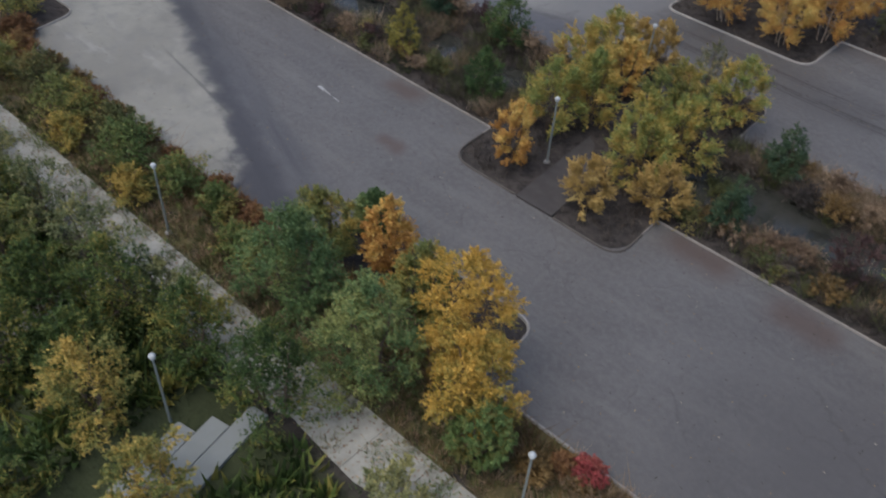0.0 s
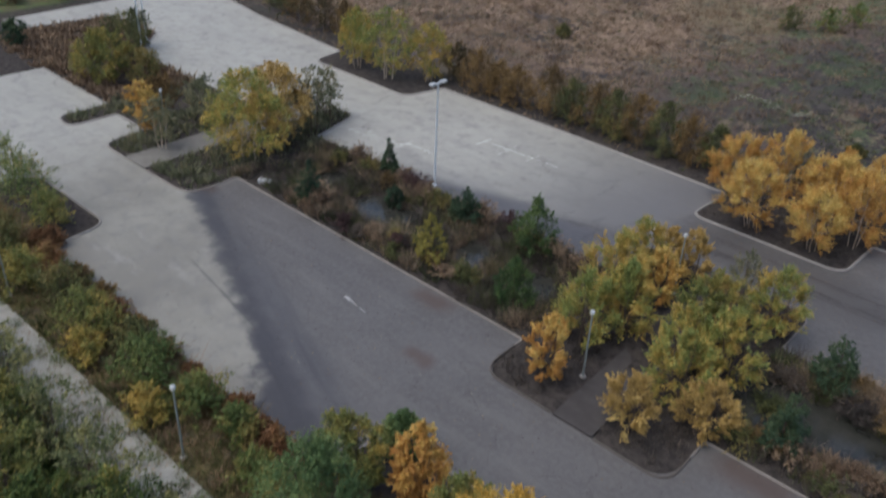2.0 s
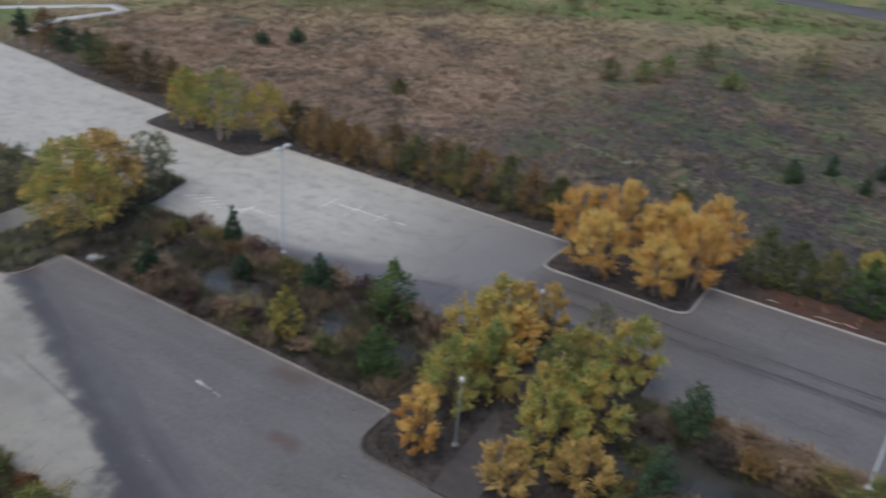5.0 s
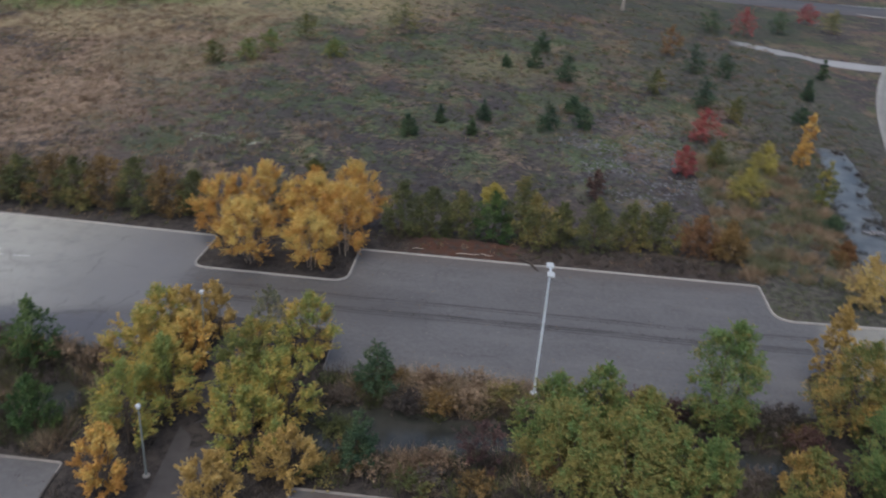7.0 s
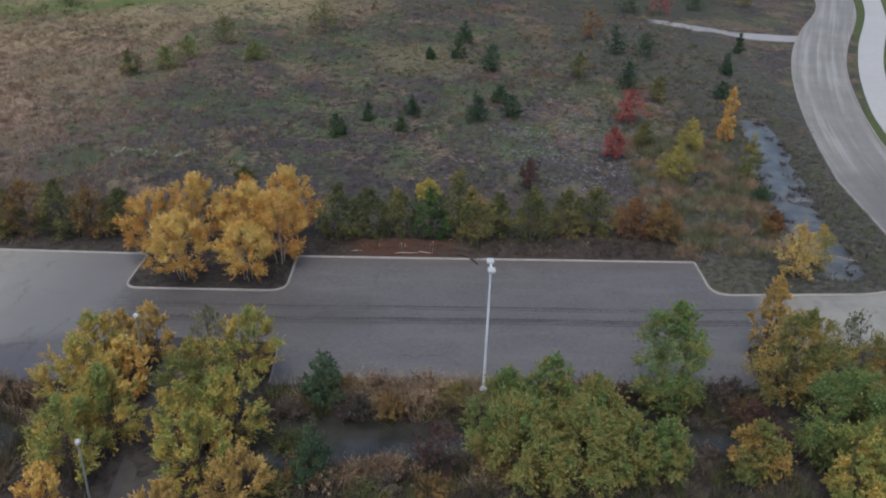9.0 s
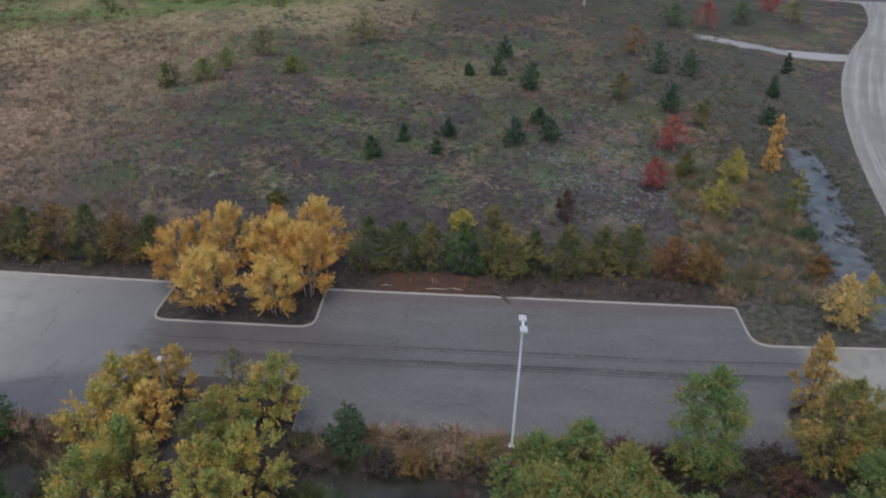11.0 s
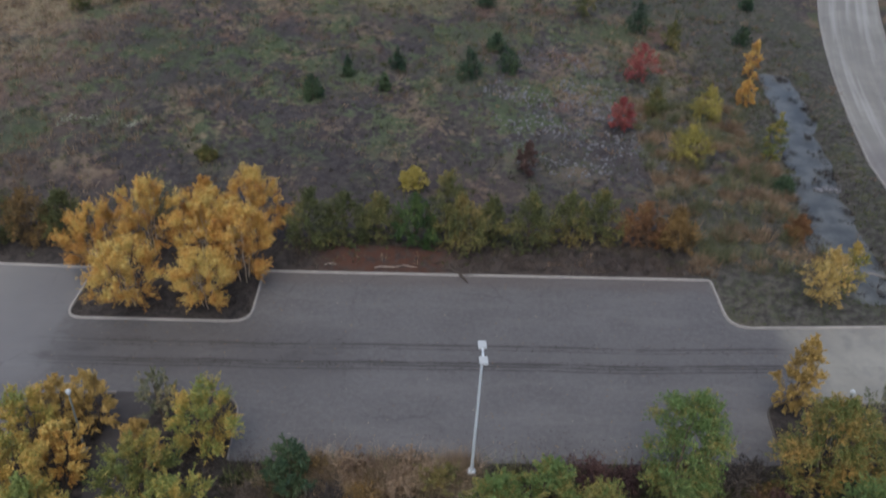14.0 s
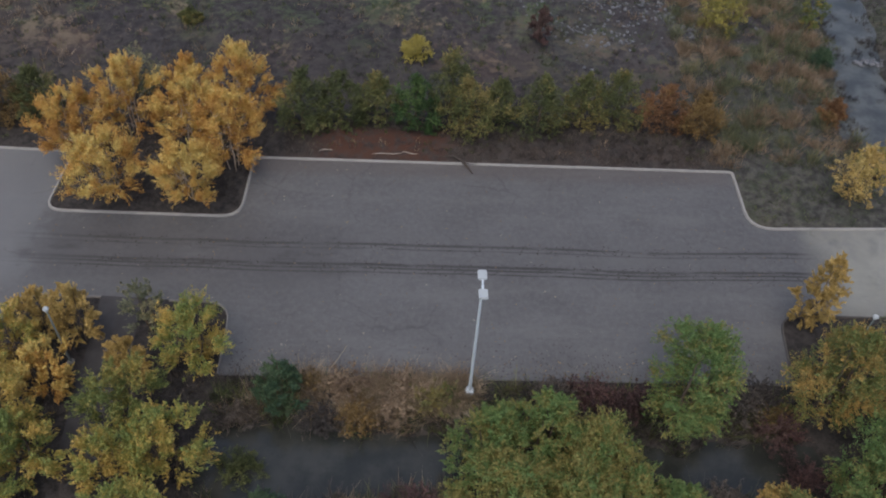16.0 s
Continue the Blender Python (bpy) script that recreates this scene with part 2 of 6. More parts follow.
    crack = m.node("ShaderNodeTexVoronoi", Scale=0.2)
    crack.feature = "DISTANCE_TO_EDGE"
    m.set(crack.inputs["Vector"], warp.outputs[0])
    lines = m.mul(m.ramp(crack.outputs["Distance"], 0.012, 0.003), m.ramp(m.noise(0.17, 4), 0.48, 0.6), 0.4)
    base = m.mix(lines, base, (0.045, 0.04, 0.04))
    smudge = m.mul(m.box(-14, 9, -10.9, -7.7, 1.4, 0.35, 0.5), m.ramp(m.noise(0.5, 5, 0.65, (0.5, 1.6, 1)), 0.5, 0.66), 0.55)
    base = m.mix(smudge, base, (0.04, 0.035, 0.035))
    m.colour(base)
    m.set(m.b.inputs["Roughness"], m.math("MULTIPLY_ADD", m.math("MAXIMUM", m.mul(damp, 0.8), m.mul(puddle, 0.9)), -0.25, 0.6))
    m.bump(grain, 0.01, 0.5)
    return m.m


def soil_material():
    m = Mat("soil_and_weeds", 0.95, 0.15)
    fine = m.noise(3.2, 6, 0.7)
    mid = m.noise(0.55, 5, 0.65)
    big = m.noise(0.09, 5, 0.6)
    low = m.noise(0.045, 4, 0.55)
    tiny = m.noise(1.5, 6, 0.72)
    rag = m.math("MULTIPLY_ADD", m.math("SUBTRACT", tiny, 0.5), 0.5, m.math("MULTIPLY", m.math("SUBTRACT", mid, 0.5), 0.35))

    def patches(scale, lo, hi):
        return m.ramp(m.math("ADD", m.noise(scale, 6, 0.6), rag), lo, hi)

    base = m.mix(m.ramp(tiny, 0.33, 0.67), (0.026, 0.023, 0.024), (0.076, 0.065, 0.065))
    base = m.mix(patches(0.11, 0.45, 0.6), base, m.mix(tiny, (0.046, 0.036, 0.035), (0.09, 0.071, 0.066)))
    green = m.mix(fine, (0.034, 0.043, 0.024), (0.08, 0.092, 0.05))
    tan = m.mix(fine, (0.09, 0.068, 0.045), (0.185, 0.142, 0.095))
    base = m.mix(m.mul(patches(0.09, 0.47, 0.6), m.ramp(m.xyz()[1], 14, 45, 0.25, 0.8)), base, green)
    speck = m.noise(1.6, 6, 0.75)
    base = m.mix(m.ramp(speck, 0.52, 0.7, 0, 0.8), base, (0.026, 0.022, 0.022))
    base = m.mix(m.ramp(m.noise(2.3, 5, 0.7), 0.58, 0.75, 0, 0.5), base, (0.135, 0.122, 0.118))
    base = m.mix(m.mul(patches(0.045, 0.54, 0.66), 0.5), base, tan)
    wide = m.ramp(m.xyz()[1], 8, 16)
    base = m.mix(m.mul(wide, patches(0.13, 0.55, 0.62), 0.8), base, m.mix(fine, (0.075, 0.043, 0.034), (0.16, 0.098, 0.075)))
    base = m.mix(m.mul(wide, patches(0.17, 0.56, 0.63), 0.75), base, tan)
    base = m.mix(m.mul(wide, patches(0.21, 0.57, 0.64), 0.6), base, m.mix(fine, (0.034, 0.048, 0.024), (0.078, 0.1, 0.048)))
    north = m.mul(m.box(-400, -14, 88, 600, 16, 8, 0.06), m.ramp(mid, 0.2, 0.55), 0.95)
    base = m.mix(north, base, m.mix(m.ramp(m.math("ADD", m.noise(0.08, 5), rag), 0.42, 0.6), m.mix(fine, (0.045, 0.07, 0.024), (0.1, 0.125, 0.045)), tan))
    far_west = m.mul(m.side(-108, -60, -108, 20, 5, 1.5), m.ramp(mid, 0.15, 0.5), 0.95)
    base = m.mix(far_west, base, m.mix(m.ramp(m.noise(0.13, 5, 0.65), 0.42, 0.6), m.mix(fine, (0.055, 0.09, 0.03), (0.12, 0.165, 0.055)), m.mix(fine, (0.07, 0.065, 0.035), (0.13, 0.115, 0.06))))
    bedne = m.mul(m.box(34.5, 66, -6, 100, 3, 1, 0.2), m.math("SUBTRACT", 1.0, m.box(30, 46, 14, 60, 4)), 0.8)
    base = m.mix(bedne, base, m.mix(m.ramp(tiny, 0.35, 0.65), (0.032, 0.03, 0.027), (0.088, 0.082, 0.072)))
    base = m.mix(m.mul(bedne, m.ramp(m.noise(0.35, 5, 0.7), 0.48, 0.62), 0.6), base, (0.045, 0.055, 0.03))
    east = m.mul(m.math("SUBTRACT", 1.0, m.side(66.8, 0, 68.5, 30, 2, 0.3)), m.math("SUBTRACT", 1.0, m.side(70, 40, 116, 146, 2, 0.3)), m.ramp(mid, 0.15, 0.5), 0.9)
    base = m.mix(east, base, m.mix(fine, (0.04, 0.06, 0.022), (0.09, 0.11, 0.04)))
    # stony ground in the east of the field
    stony = m.mul(m.box(19, 42, 14, 46, 8, 3, 0.1), m.ramp(m.noise(1.1, 4), 0.42, 0.62))
    base = m.mix(m.math("MULTIPLY", stony, 0.4), base, (0.1, 0.097, 0.106))
    beyond = m.mul(m.box(-14, 78, 105, 148, 6, 2, 0.1), m.ramp(tiny, 0.3, 0.6), 0.65)
    base = m.mix(beyond, base, m.mix(fine, (0.025, 0.032, 0.022), (0.06, 0.068, 0.045)))
    lane = m.mul(m.math("SUBTRACT", 1.0, m.side(60, 103.2, -40, 104, 3, 0.5)), m.side(60, 99, -40, 97, 3, 0.5), m.box(-40, 60, 90, 130, 6), m.ramp(mid, 0.25, 0.5), 0.85)
    base = m.mix(lane, base, (0.14, 0.12, 0.112))
    spur = m.math("MAXIMUM", m.mul(m.box(70.5, 88, 89.4, 94.6, 1.0, 0.25, 0.4), 1.0),
                  m.mul(m.math("SUBTRACT", 1.0, m.side(71.3, 89.4, 56, 98.6, 1.2, 0.25)), m.side(71.3, 94.6, 56, 103.4, 1.2, 0.25), m.box(56, 71.3, 85, 108, 3), 0.8))
    base = m.mix(spur, base, m.mix(mid, (0.2, 0.19, 0.19), (0.34, 0.33, 0.33)))
    # rusty grass in the west, bare dark soil in the middle, a tan ridge and a green meadow beyond
    coarse = m.math("ADD", m.noise(0.1, 6, 0.65), rag)
    rusty = m.mul(m.box(-118, -24, 12, 76, 18, 6, 0.06), m.ramp(coarse, 0.36, 0.52), 0.9)
    base = m.mix(rusty, base, m.mix(m.ramp(tiny, 0.35, 0.65), (0.1, 0.066, 0.048), (0.29, 0.2, 0.142)))
    bare = m.mul(m.box(-34, 16, 7, 50, 14, 5, 0.07), m.ramp(coarse, 0.4, 0.54), 0.7)
    base = m.mix(bare, base, m.mix(m.ramp(tiny, 0.35, 0.65), (0.029, 0.025, 0.027), (0.068, 0.057, 0.059)))
    near = m.mul(m.box(-70, 42, 3, 24, 9, 3, 0.1), m.ramp(tiny, 0.3, 0.6), 0.2)
    base = m.mix(near, base, (0.036, 0.031, 0.03))
    west = m.ramp(m.xyz()[0], 14, -16)
    ridge = m.mul(west, m.side(-95, 40, -15, 80, 10, 4, 0.06), m.ramp(coarse, 0.36, 0.52), 0.75)
    base = m.mix(ridge, base, m.mix(m.ramp(tiny, 0.3, 0.65), (0.13, 0.105, 0.06), (0.28, 0.22, 0.125)))
    meadow = m.mul(west, m.side(-100, 56, -20, 102, 10, 5, 0.05), m.ramp(m.math("ADD", m.noise(0.06, 5, 0.6), rag), 0.38, 0.54), 0.9)
    base = m.mix(meadow, base, m.mix(m.ramp(tiny, 0.3, 0.65), (0.042, 0.07, 0.022), (0.11, 0.145, 0.046)))
    weeds = m.mul(m.box(-34, 34, 18, 84, 14, 5, 0.07), m.ramp(m.math("ADD", m.noise(0.16, 6, 0.65), rag), 0.5, 0.58), 0.85)
    base = m.mix(weeds, base, m.mix(m.ramp(tiny, 0.35, 0.65), (0.038, 0.052, 0.028), (0.085, 0.104, 0.054)))
    tawny = m.mul(m.box(-34, 46, 12, 90, 12, 4), m.ramp(m.math("ADD", m.noise(0.12, 6, 0.65), rag), 0.56, 0.65), 0.7)
    base = m.mix(tawny, base, m.mix(m.ramp(tiny, 0.35, 0.65), (0.085, 0.062, 0.045), (0.2, 0.145, 0.1)))
    pale_patch = m.mul(m.math("MAXIMUM", m.box(4, 18, 54, 70, 6, 2.5, 0.12), m.box(-46, -30, 46, 62, 8, 3, 0.12)), m.ramp(tiny, 0.34, 0.56), 0.65)
    base = m.mix(pale_patch, base, m.mix(fine, (0.1, 0.088, 0.05), (0.2, 0.17, 0.1)))
    dim = m.mul(m.ramp(m.math("ADD", m.noise(0.075, 6, 0.6), rag), 0.54, 0.66), m.box(-30, 46, 10, 80, 12, 4), 0.5)
    base = m.mix(dim, base, m.mix(tiny, (0.026, 0.022, 0.026), (0.06, 0.05, 0.054)))
    bed = m.math("MAXIMUM", m.box(-110, 34.5, -60, 4.2, 2.0, 0.5, 0.3), m.box(30, 54, -60, -10, 2.0))
    base = m.mix(m.math("MULTIPLY", bed, 0.9), base, m.mix(m.ramp(speck, 0.35, 0.65), (0.023, 0.02, 0.0195), (0.064, 0.053, 0.048)))
    # bare red bank behind the kerb
    bank = m.mul(m.box(2, 33, 0, 3.6, 2.5, 0.6, 0.4), m.ramp(tiny, 0.35, 0.6), 0.6)
    base = m.mix(bank, base, (0.056, 0.039, 0.033))
    bank = m.mul(m.box(4.5, 14, 0.2, 3.6, 2.6, 0.5, 0.5), m.ramp(tiny, 0.34, 0.58), 0.9)
    base = m.mix(bank, base, (0.07, 0.03, 0.02))
    cool = m.node("ShaderNodeVectorMath")
    cool.operation = "MULTIPLY"
    m.set(cool.inputs[0], base)
    cool.inputs[1].default_value = (0.97, 1.0, 1.03)
    base = cool.outputs[0]
    bed_grass = m.mul(m.box(-90, 60, -53.5, -47, 1.5, 0.5, 0.4), m.ramp(mid, 0.3, 0.55), 0.8)
    base = m.mix(bed_grass, base, m.mix(fine, (0.06, 0.05, 0.022), (0.15, 0.12, 0.05)))
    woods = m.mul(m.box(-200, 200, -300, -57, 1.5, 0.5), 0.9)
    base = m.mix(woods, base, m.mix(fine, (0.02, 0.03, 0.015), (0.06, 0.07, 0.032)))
    m.colour(base)
    m.bump(m.math("ADD", m.math("MULTIPLY", fine, 0.4), mid), 0.25, 0.8)
    return m.m


M_ASPHALT = asphalt_material()
M_SOIL = soil_material()
M_KERB = plain_material("kerb_concrete", (0.25, 0.235, 0.225), 0.9, 0, 0.45, 1.5)
M_KERB_DIRTY = plain_material("soil_stained_kerb_concrete", (0.2, 0.18, 0.168), 0.9, 0, 0.6, 0.9)
M_KERB_MUDDY = plain_material("mud_covered_kerb", (0.085, 0.075, 0.07), 0.9, 0, 0.5, 1.2)
M_PATH = plain_material("path_concrete", (0.27, 0.265, 0.245), 0.9, 0, 0.7, 1.6, 0.01)
M_CROSSWALK = plain_material("dusty_walkway_concrete", (0.15, 0.143, 0.133), 0.9, 0, 0.5, 1.2, 0.01)
M_SLAB = plain_material("blue_grey_stone", (0.2, 0.215, 0.22), 0.85, 0, 0.2, 1.2, 0.01)
M_TRAIL = plain_material("pale_trail_concrete", (0.335, 0.335, 0.338), 0.9, 0, 0.15, 0.8)
M_ROAD = plain_material("dark_road_asphalt", (0.077, 0.075, 0.083), 0.9, 0, 0.3, 1.4, 0.01, 0.2)
M_WALK = plain_material("worn_walkway", (0.052, 0.047, 0.048), 0.9, 0, 0.6, 1.4, 0.01)
M_STEEL = plain_material("galvanised_steel", (0.56, 0.61, 0.66), 0.5, 0.15, 0.12, 3.0)
M_DARKSTEEL = plain_material("grey_painted_steel", (0.25, 0.28, 0.28), 0.5, 0.3, 0.15, 3.0)
M_HEAD = plain_material("white_lamp_housing", (0.38, 0.4, 0.42), 0.45, 0, 0.08, 5.0)
M_LENS = plain_material("milky_lamp_lens", (0.6, 0.62, 0.64), 0.25, 0, 0.05, 5.0)
M_BARK = plain_material("grey_brown_bark", (0.12, 0.09, 0.07), 0.95, 0, 0.45, 3.0, 0.02)
M_BIRCH = plain_material("pale_peeling_bark", (0.42, 0.34, 0.27), 0.9, 0, 0.5, 2.5, 0.02)
M_DEADWOOD = plain_material("weathered_dead_wood", (0.06, 0.048, 0.042), 0.9, 0, 0.4, 4.0, 0.02)
M_WOODPOLE = plain_material("weathered_wooden_pole", (0.30, 0.26, 0.23), 0.9, 0, 0.25, 2.0)
M_STONE = plain_material("pale_grey_stone", (0.14, 0.139, 0.152), 0.85, 0, 0.5, 1.2)
M_PAINT = plain_material("worn_white_paint", (0.58, 0.58, 0.57), 0.8, 0, 0.3, 5.0)
M_FADED = plain_material("faded_white_paint", (0.32, 0.32, 0.32), 0.8, 0, 0.35, 5.0)
M_MUD = plain_material("dried_mud", (0.04, 0.033, 0.03), 0.95, 0, 0.4, 3.0)
M_DARK = plain_material("dark_slot", (0.03, 0.03, 0.03), 0.8, 0, 0.2, 5.0)



def water_material(name, rough, a, b):
    w = Mat(name, rough, 0.5)
    w.colour(w.mix(w.ramp(w.noise(0.5, 5, 0.65), 0.35, 0.65), a, b))
    w.bump(w.noise(2.2, 3), 0.02, 0.2)
    return w.m


M_WATER = water_material("dark_still_water", 0.1, (0.022, 0.023, 0.021), (0.04, 0.04, 0.036))
# shallow pond: pale sky reflection is mixed into the base colour
M_POND = water_material("shallow_water_with_sky_sheen", 0.3, (0.04, 0.042, 0.043), (0.1, 0.102, 0.1))

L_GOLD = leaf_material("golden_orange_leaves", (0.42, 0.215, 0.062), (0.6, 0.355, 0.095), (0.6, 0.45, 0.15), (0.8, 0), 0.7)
L_DULLGOLD = leaf_material("dull_gold_leaves", (0.34, 0.23, 0.08), (0.48, 0.32, 0.105), (0.52, 0.39, 0.15), (0.6, 0))
L_STRAW = leaf_material("straw_coloured_grass", (0.2, 0.145, 0.1), (0.31, 0.235, 0.165), (0.42, 0.33, 0.24), (0.5, 0))
L_YELLOWGREEN = leaf_material("yellow_green_leaves", (0.13, 0.155, 0.05), (0.26, 0.235, 0.068), (0.43, 0.30, 0.08), (0.5, 0))
L_YELLOW = leaf_material("bright_yellow_leaves", (0.2, 0.18, 0.05), (0.33, 0.275, 0.065), (0.40, 0.33, 0.09), (0.5, 0))
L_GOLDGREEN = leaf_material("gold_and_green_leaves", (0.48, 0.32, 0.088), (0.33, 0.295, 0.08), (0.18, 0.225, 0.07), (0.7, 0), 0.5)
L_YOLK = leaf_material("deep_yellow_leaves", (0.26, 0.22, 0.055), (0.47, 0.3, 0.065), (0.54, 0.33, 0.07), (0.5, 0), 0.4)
L_GREY = leaf_material("grey_green_thin_leaves", (0.12, 0.13, 0.075), (0.17, 0.17, 0.105), (0.25, 0.22, 0.12), (0.5, 0))
L_RUST = leaf_material("dark_rusty_leaves", (0.07, 0.058, 0.03), (0.13, 0.085, 0.04), (0.18, 0.115, 0.05), (0.4, 0))
# top light painted in: this green lightens towards the top of the crown
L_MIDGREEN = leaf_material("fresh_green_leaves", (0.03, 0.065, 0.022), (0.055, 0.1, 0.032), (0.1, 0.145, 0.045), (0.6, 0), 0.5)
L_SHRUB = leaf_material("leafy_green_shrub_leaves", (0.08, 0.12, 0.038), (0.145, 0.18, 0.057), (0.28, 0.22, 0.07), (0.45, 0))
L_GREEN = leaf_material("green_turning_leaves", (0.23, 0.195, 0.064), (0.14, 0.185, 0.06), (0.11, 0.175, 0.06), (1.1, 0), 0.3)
L_GREENGOLD = leaf_material("green_leaves_turning_orange", (0.12, 0.15, 0.05), (0.2, 0.18, 0.06), (0.36, 0.225, 0.07), (0.5, 0))
L_DEEP = leaf_material("deep_green_leaves", (0.027, 0.054, 0.034), (0.045, 0.082, 0.044), (0.075, 0.108, 0.052), (0.4, 0))
L_OLIVE = leaf_material("olive_brown_leaves", (0.068, 0.08, 0.032), (0.13, 0.135, 0.05), (0.23, 0.18, 0.066), (0.4, 0))
L_RUSSET = leaf_material("russet_leaves", (0.11, 0.075, 0.033), (0.19, 0.12, 0.048), (0.26, 0.165, 0.066), (0.4, 0))
L_ORANGE = leaf_material("burnt_orange_leaves", (0.15, 0.08, 0.04), (0.235, 0.115, 0.055), (0.22, 0.145, 0.06), (0.5, 0))
L_RED = leaf_material("scarlet_leaves", (0.19, 0.044, 0.046), (0.35, 0.07, 0.075), (0.3, 0.1, 0.08), (0.5, 0))
L_MAROON = leaf_material("maroon_leaves", (0.06, 0.035, 0.035), (0.1, 0.053, 0.051), (0.125, 0.078, 0.065), (0.5, 0))
L_SILVER = leaf_material("silvery_green_leaves", (0.075, 0.13, 0.052), (0.14, 0.2, 0.074), (0.24, 0.255, 0.088), (0.45, 0))
L_THIN = leaf_material("pale_olive_thin_leaves", (0.13, 0.15, 0.07), (0.21, 0.22, 0.1), (0.32, 0.29, 0.12), (0.45, 0))
L_DARKWOOD = leaf_material("dark_green_shade_leaves", (0.038, 0.068, 0.02), (0.088, 0.125, 0.034), (0.24, 0.21, 0.055), (0.35, 0))
L_TAN = leaf_material("tan_dry_grass", (0.15, 0.1, 0.068), (0.25, 0.178, 0.122), (0.32, 0.23, 0.155), (0.4, 0))
L_BROWN = leaf_material("brown_dead_weeds", (0.05, 0.043, 0.042), (0.09, 0.076, 0.068), (0.128, 0.102, 0.085), (0.35, 0))
L_WEED = leaf_material("green_weeds", (0.055, 0.07, 0.03), (0.095, 0.11, 0.045), (0.15, 0.145, 0.06), (0.35, 0))
L_LITTER = leaf_material("fallen_leaves", (0.18, 0.11, 0.05), (0.24, 0.16, 0.08), (0.36, 0.31, 0.26), (0.5, 0))
L_PALE = leaf_material("pale_flower_heads", (0.12, 0.15, 0.07), (0.42, 0.44, 0.34), (0.6, 0.61, 0.52), (0.5, 0))

# ---- building helpers ----


def part(name, me, material, parent=None, label=""):
    """Links a mesh, or a bmesh, as one object under a thing or a part."""
    if isinstance(me, bmesh.types.BMesh):
        bm, me = me, bpy.data.meshes.new(name)
        bm.to_mesh(me)
        bm.free()
    if material is not None and not me.materials:
        me.materials.append(material)
    ob = new(name, me)
    ob.parent = parent
    if label:
        tagged(ob, label)
    return ob


def thing(name, x, y, z=0.0, turn=0.0):
    ob = new(name)
    ob.empty_display_size = 0.3
    ob.matrix_basis = pose(x, y, z, 0, 0, turn)
    return ob


def mesh_of(name, verts, faces, smooth=False):
    """A mesh from an (n, 3) array and an (m, k) array of faces with k corners each."""
    verts, faces = np.asarray(verts, np.float32), np.asarray(faces, np.int32)
    me = bpy.data.meshes.new(name)
    k = faces.shape[1]
    me.vertices.add(len(verts))
    me.vertices.foreach_set("co", verts.ravel())
    me.loops.add(faces.size)
    me.loops.foreach_set("vertex_index", faces.ravel())
    me.polygons.add(len(faces))
    me.polygons.foreach_set("loop_start", np.arange(0, faces.size, k, dtype=np.int32))
    if smooth:
        me.polygons.foreach_set("use_smooth", np.ones(len(faces), bool))
    me.update(calc_edges=True)
    return me


def lathe(rings, sides=10):
    """A bmesh turned round z: rings of (radius, height)."""
    bm = bmesh.new()
    loops = []
    for r, z in rings:
        loops.append([bm.verts.new((r * math.cos(i * 2 * math.pi / sides), r * math.sin(i * 2 * math.pi / sides), z)) for i in range(sides)])
    for a, b in zip(loops, loops[1:]):
        for i in range(sides):
            bm.faces.new((a[i], a[(i + 1) % sides], b[(i + 1) % sides], b[i]))
    bm.faces.new(loops[0][::-1])
    bm.faces.new(loops[-1])
    return bm


def block(sx, sy, sz, at=(0, 0, 0), bevel=0.02, turn=None):
    """A box with rounded edges, centred on at."""
    bm = bmesh.new()
    bmesh.ops.create_cube(bm, size=1.0, matrix=Matrix.Diagonal((sx, sy, sz, 1)))
    if bevel:
        bmesh.ops.bevel(bm, geom=bm.edges[:], offset=bevel, segments=2, affect="EDGES")
    m = Matrix.Translation(at)
    if turn is not None:
        m = m @ turn
    bmesh.ops.transform(bm, matrix=m, verts=bm.verts)
    return bm


def tubes(paths, sides=6):
    """Vertices and quads of tapered tubes: each path an (n, 3) array of places and n radii."""
    vs, fs, o = [], [], 0
    ang = np.arange(sides) * 2 * np.pi / sides
    for pts, rad in paths:
        pts = np.asarray(pts, float)
        d = np.gradient(pts, axis=0)
        d /= np.linalg.norm(d, axis=1)[:, None] + 1e-9
        u = np.cross(d, (0.31, 0.95, 0.05))
        u /= np.linalg.norm(u, axis=1)[:, None] + 1e-9
        w = np.cross(d, u)
        ring = pts[:, None] + np.asarray(rad)[:, None, None] * (np.cos(ang)[None, :, None] * u[:, None] + np.sin(ang)[None, :, None] * w[:, None])
        vs.append(ring.reshape(-1, 3))
        n = len(pts)
        i, j = np.meshgrid(np.arange(n - 1), np.arange(sides), indexing="ij")
        a = i * sides + j
        b = i * sides + (j + 1) % sides
        fs.append(np.stack([a, b, b + sides, a + sides], -1).reshape(-1, 4) + o)
        o += n * sides
    return np.concatenate(vs), np.concatenate(fs)


def rounded(points, closed=True, steps=5):
    """Points (x, y) or (x, y, radius): the outline with its corners rounded."""
    out = []
    n = len(points)
    for i, p in enumerate(points):
        r = p[2] if len(p) > 2 else 0
        here = Vector(p[:2])
        if r <= 0 or (not closed and i in (0, n - 1)):
            out.append(here)
            continue
        a, b = Vector(points[i - 1][:2]) - here, Vector(points[(i + 1) % n][:2]) - here
        half = a.angle(b) / 2
        cut = min(r / math.tan(half), a.length * 0.49, b.length * 0.49)
        p0, p1 = here + a.normalized() * cut, here + b.normalized() * cut
        for k in range(steps + 1):
            t = k / steps
            out.append(p0 * (1 - t) ** 2 + here * 2 * t * (1 - t) + p1 * t * t)
    return out


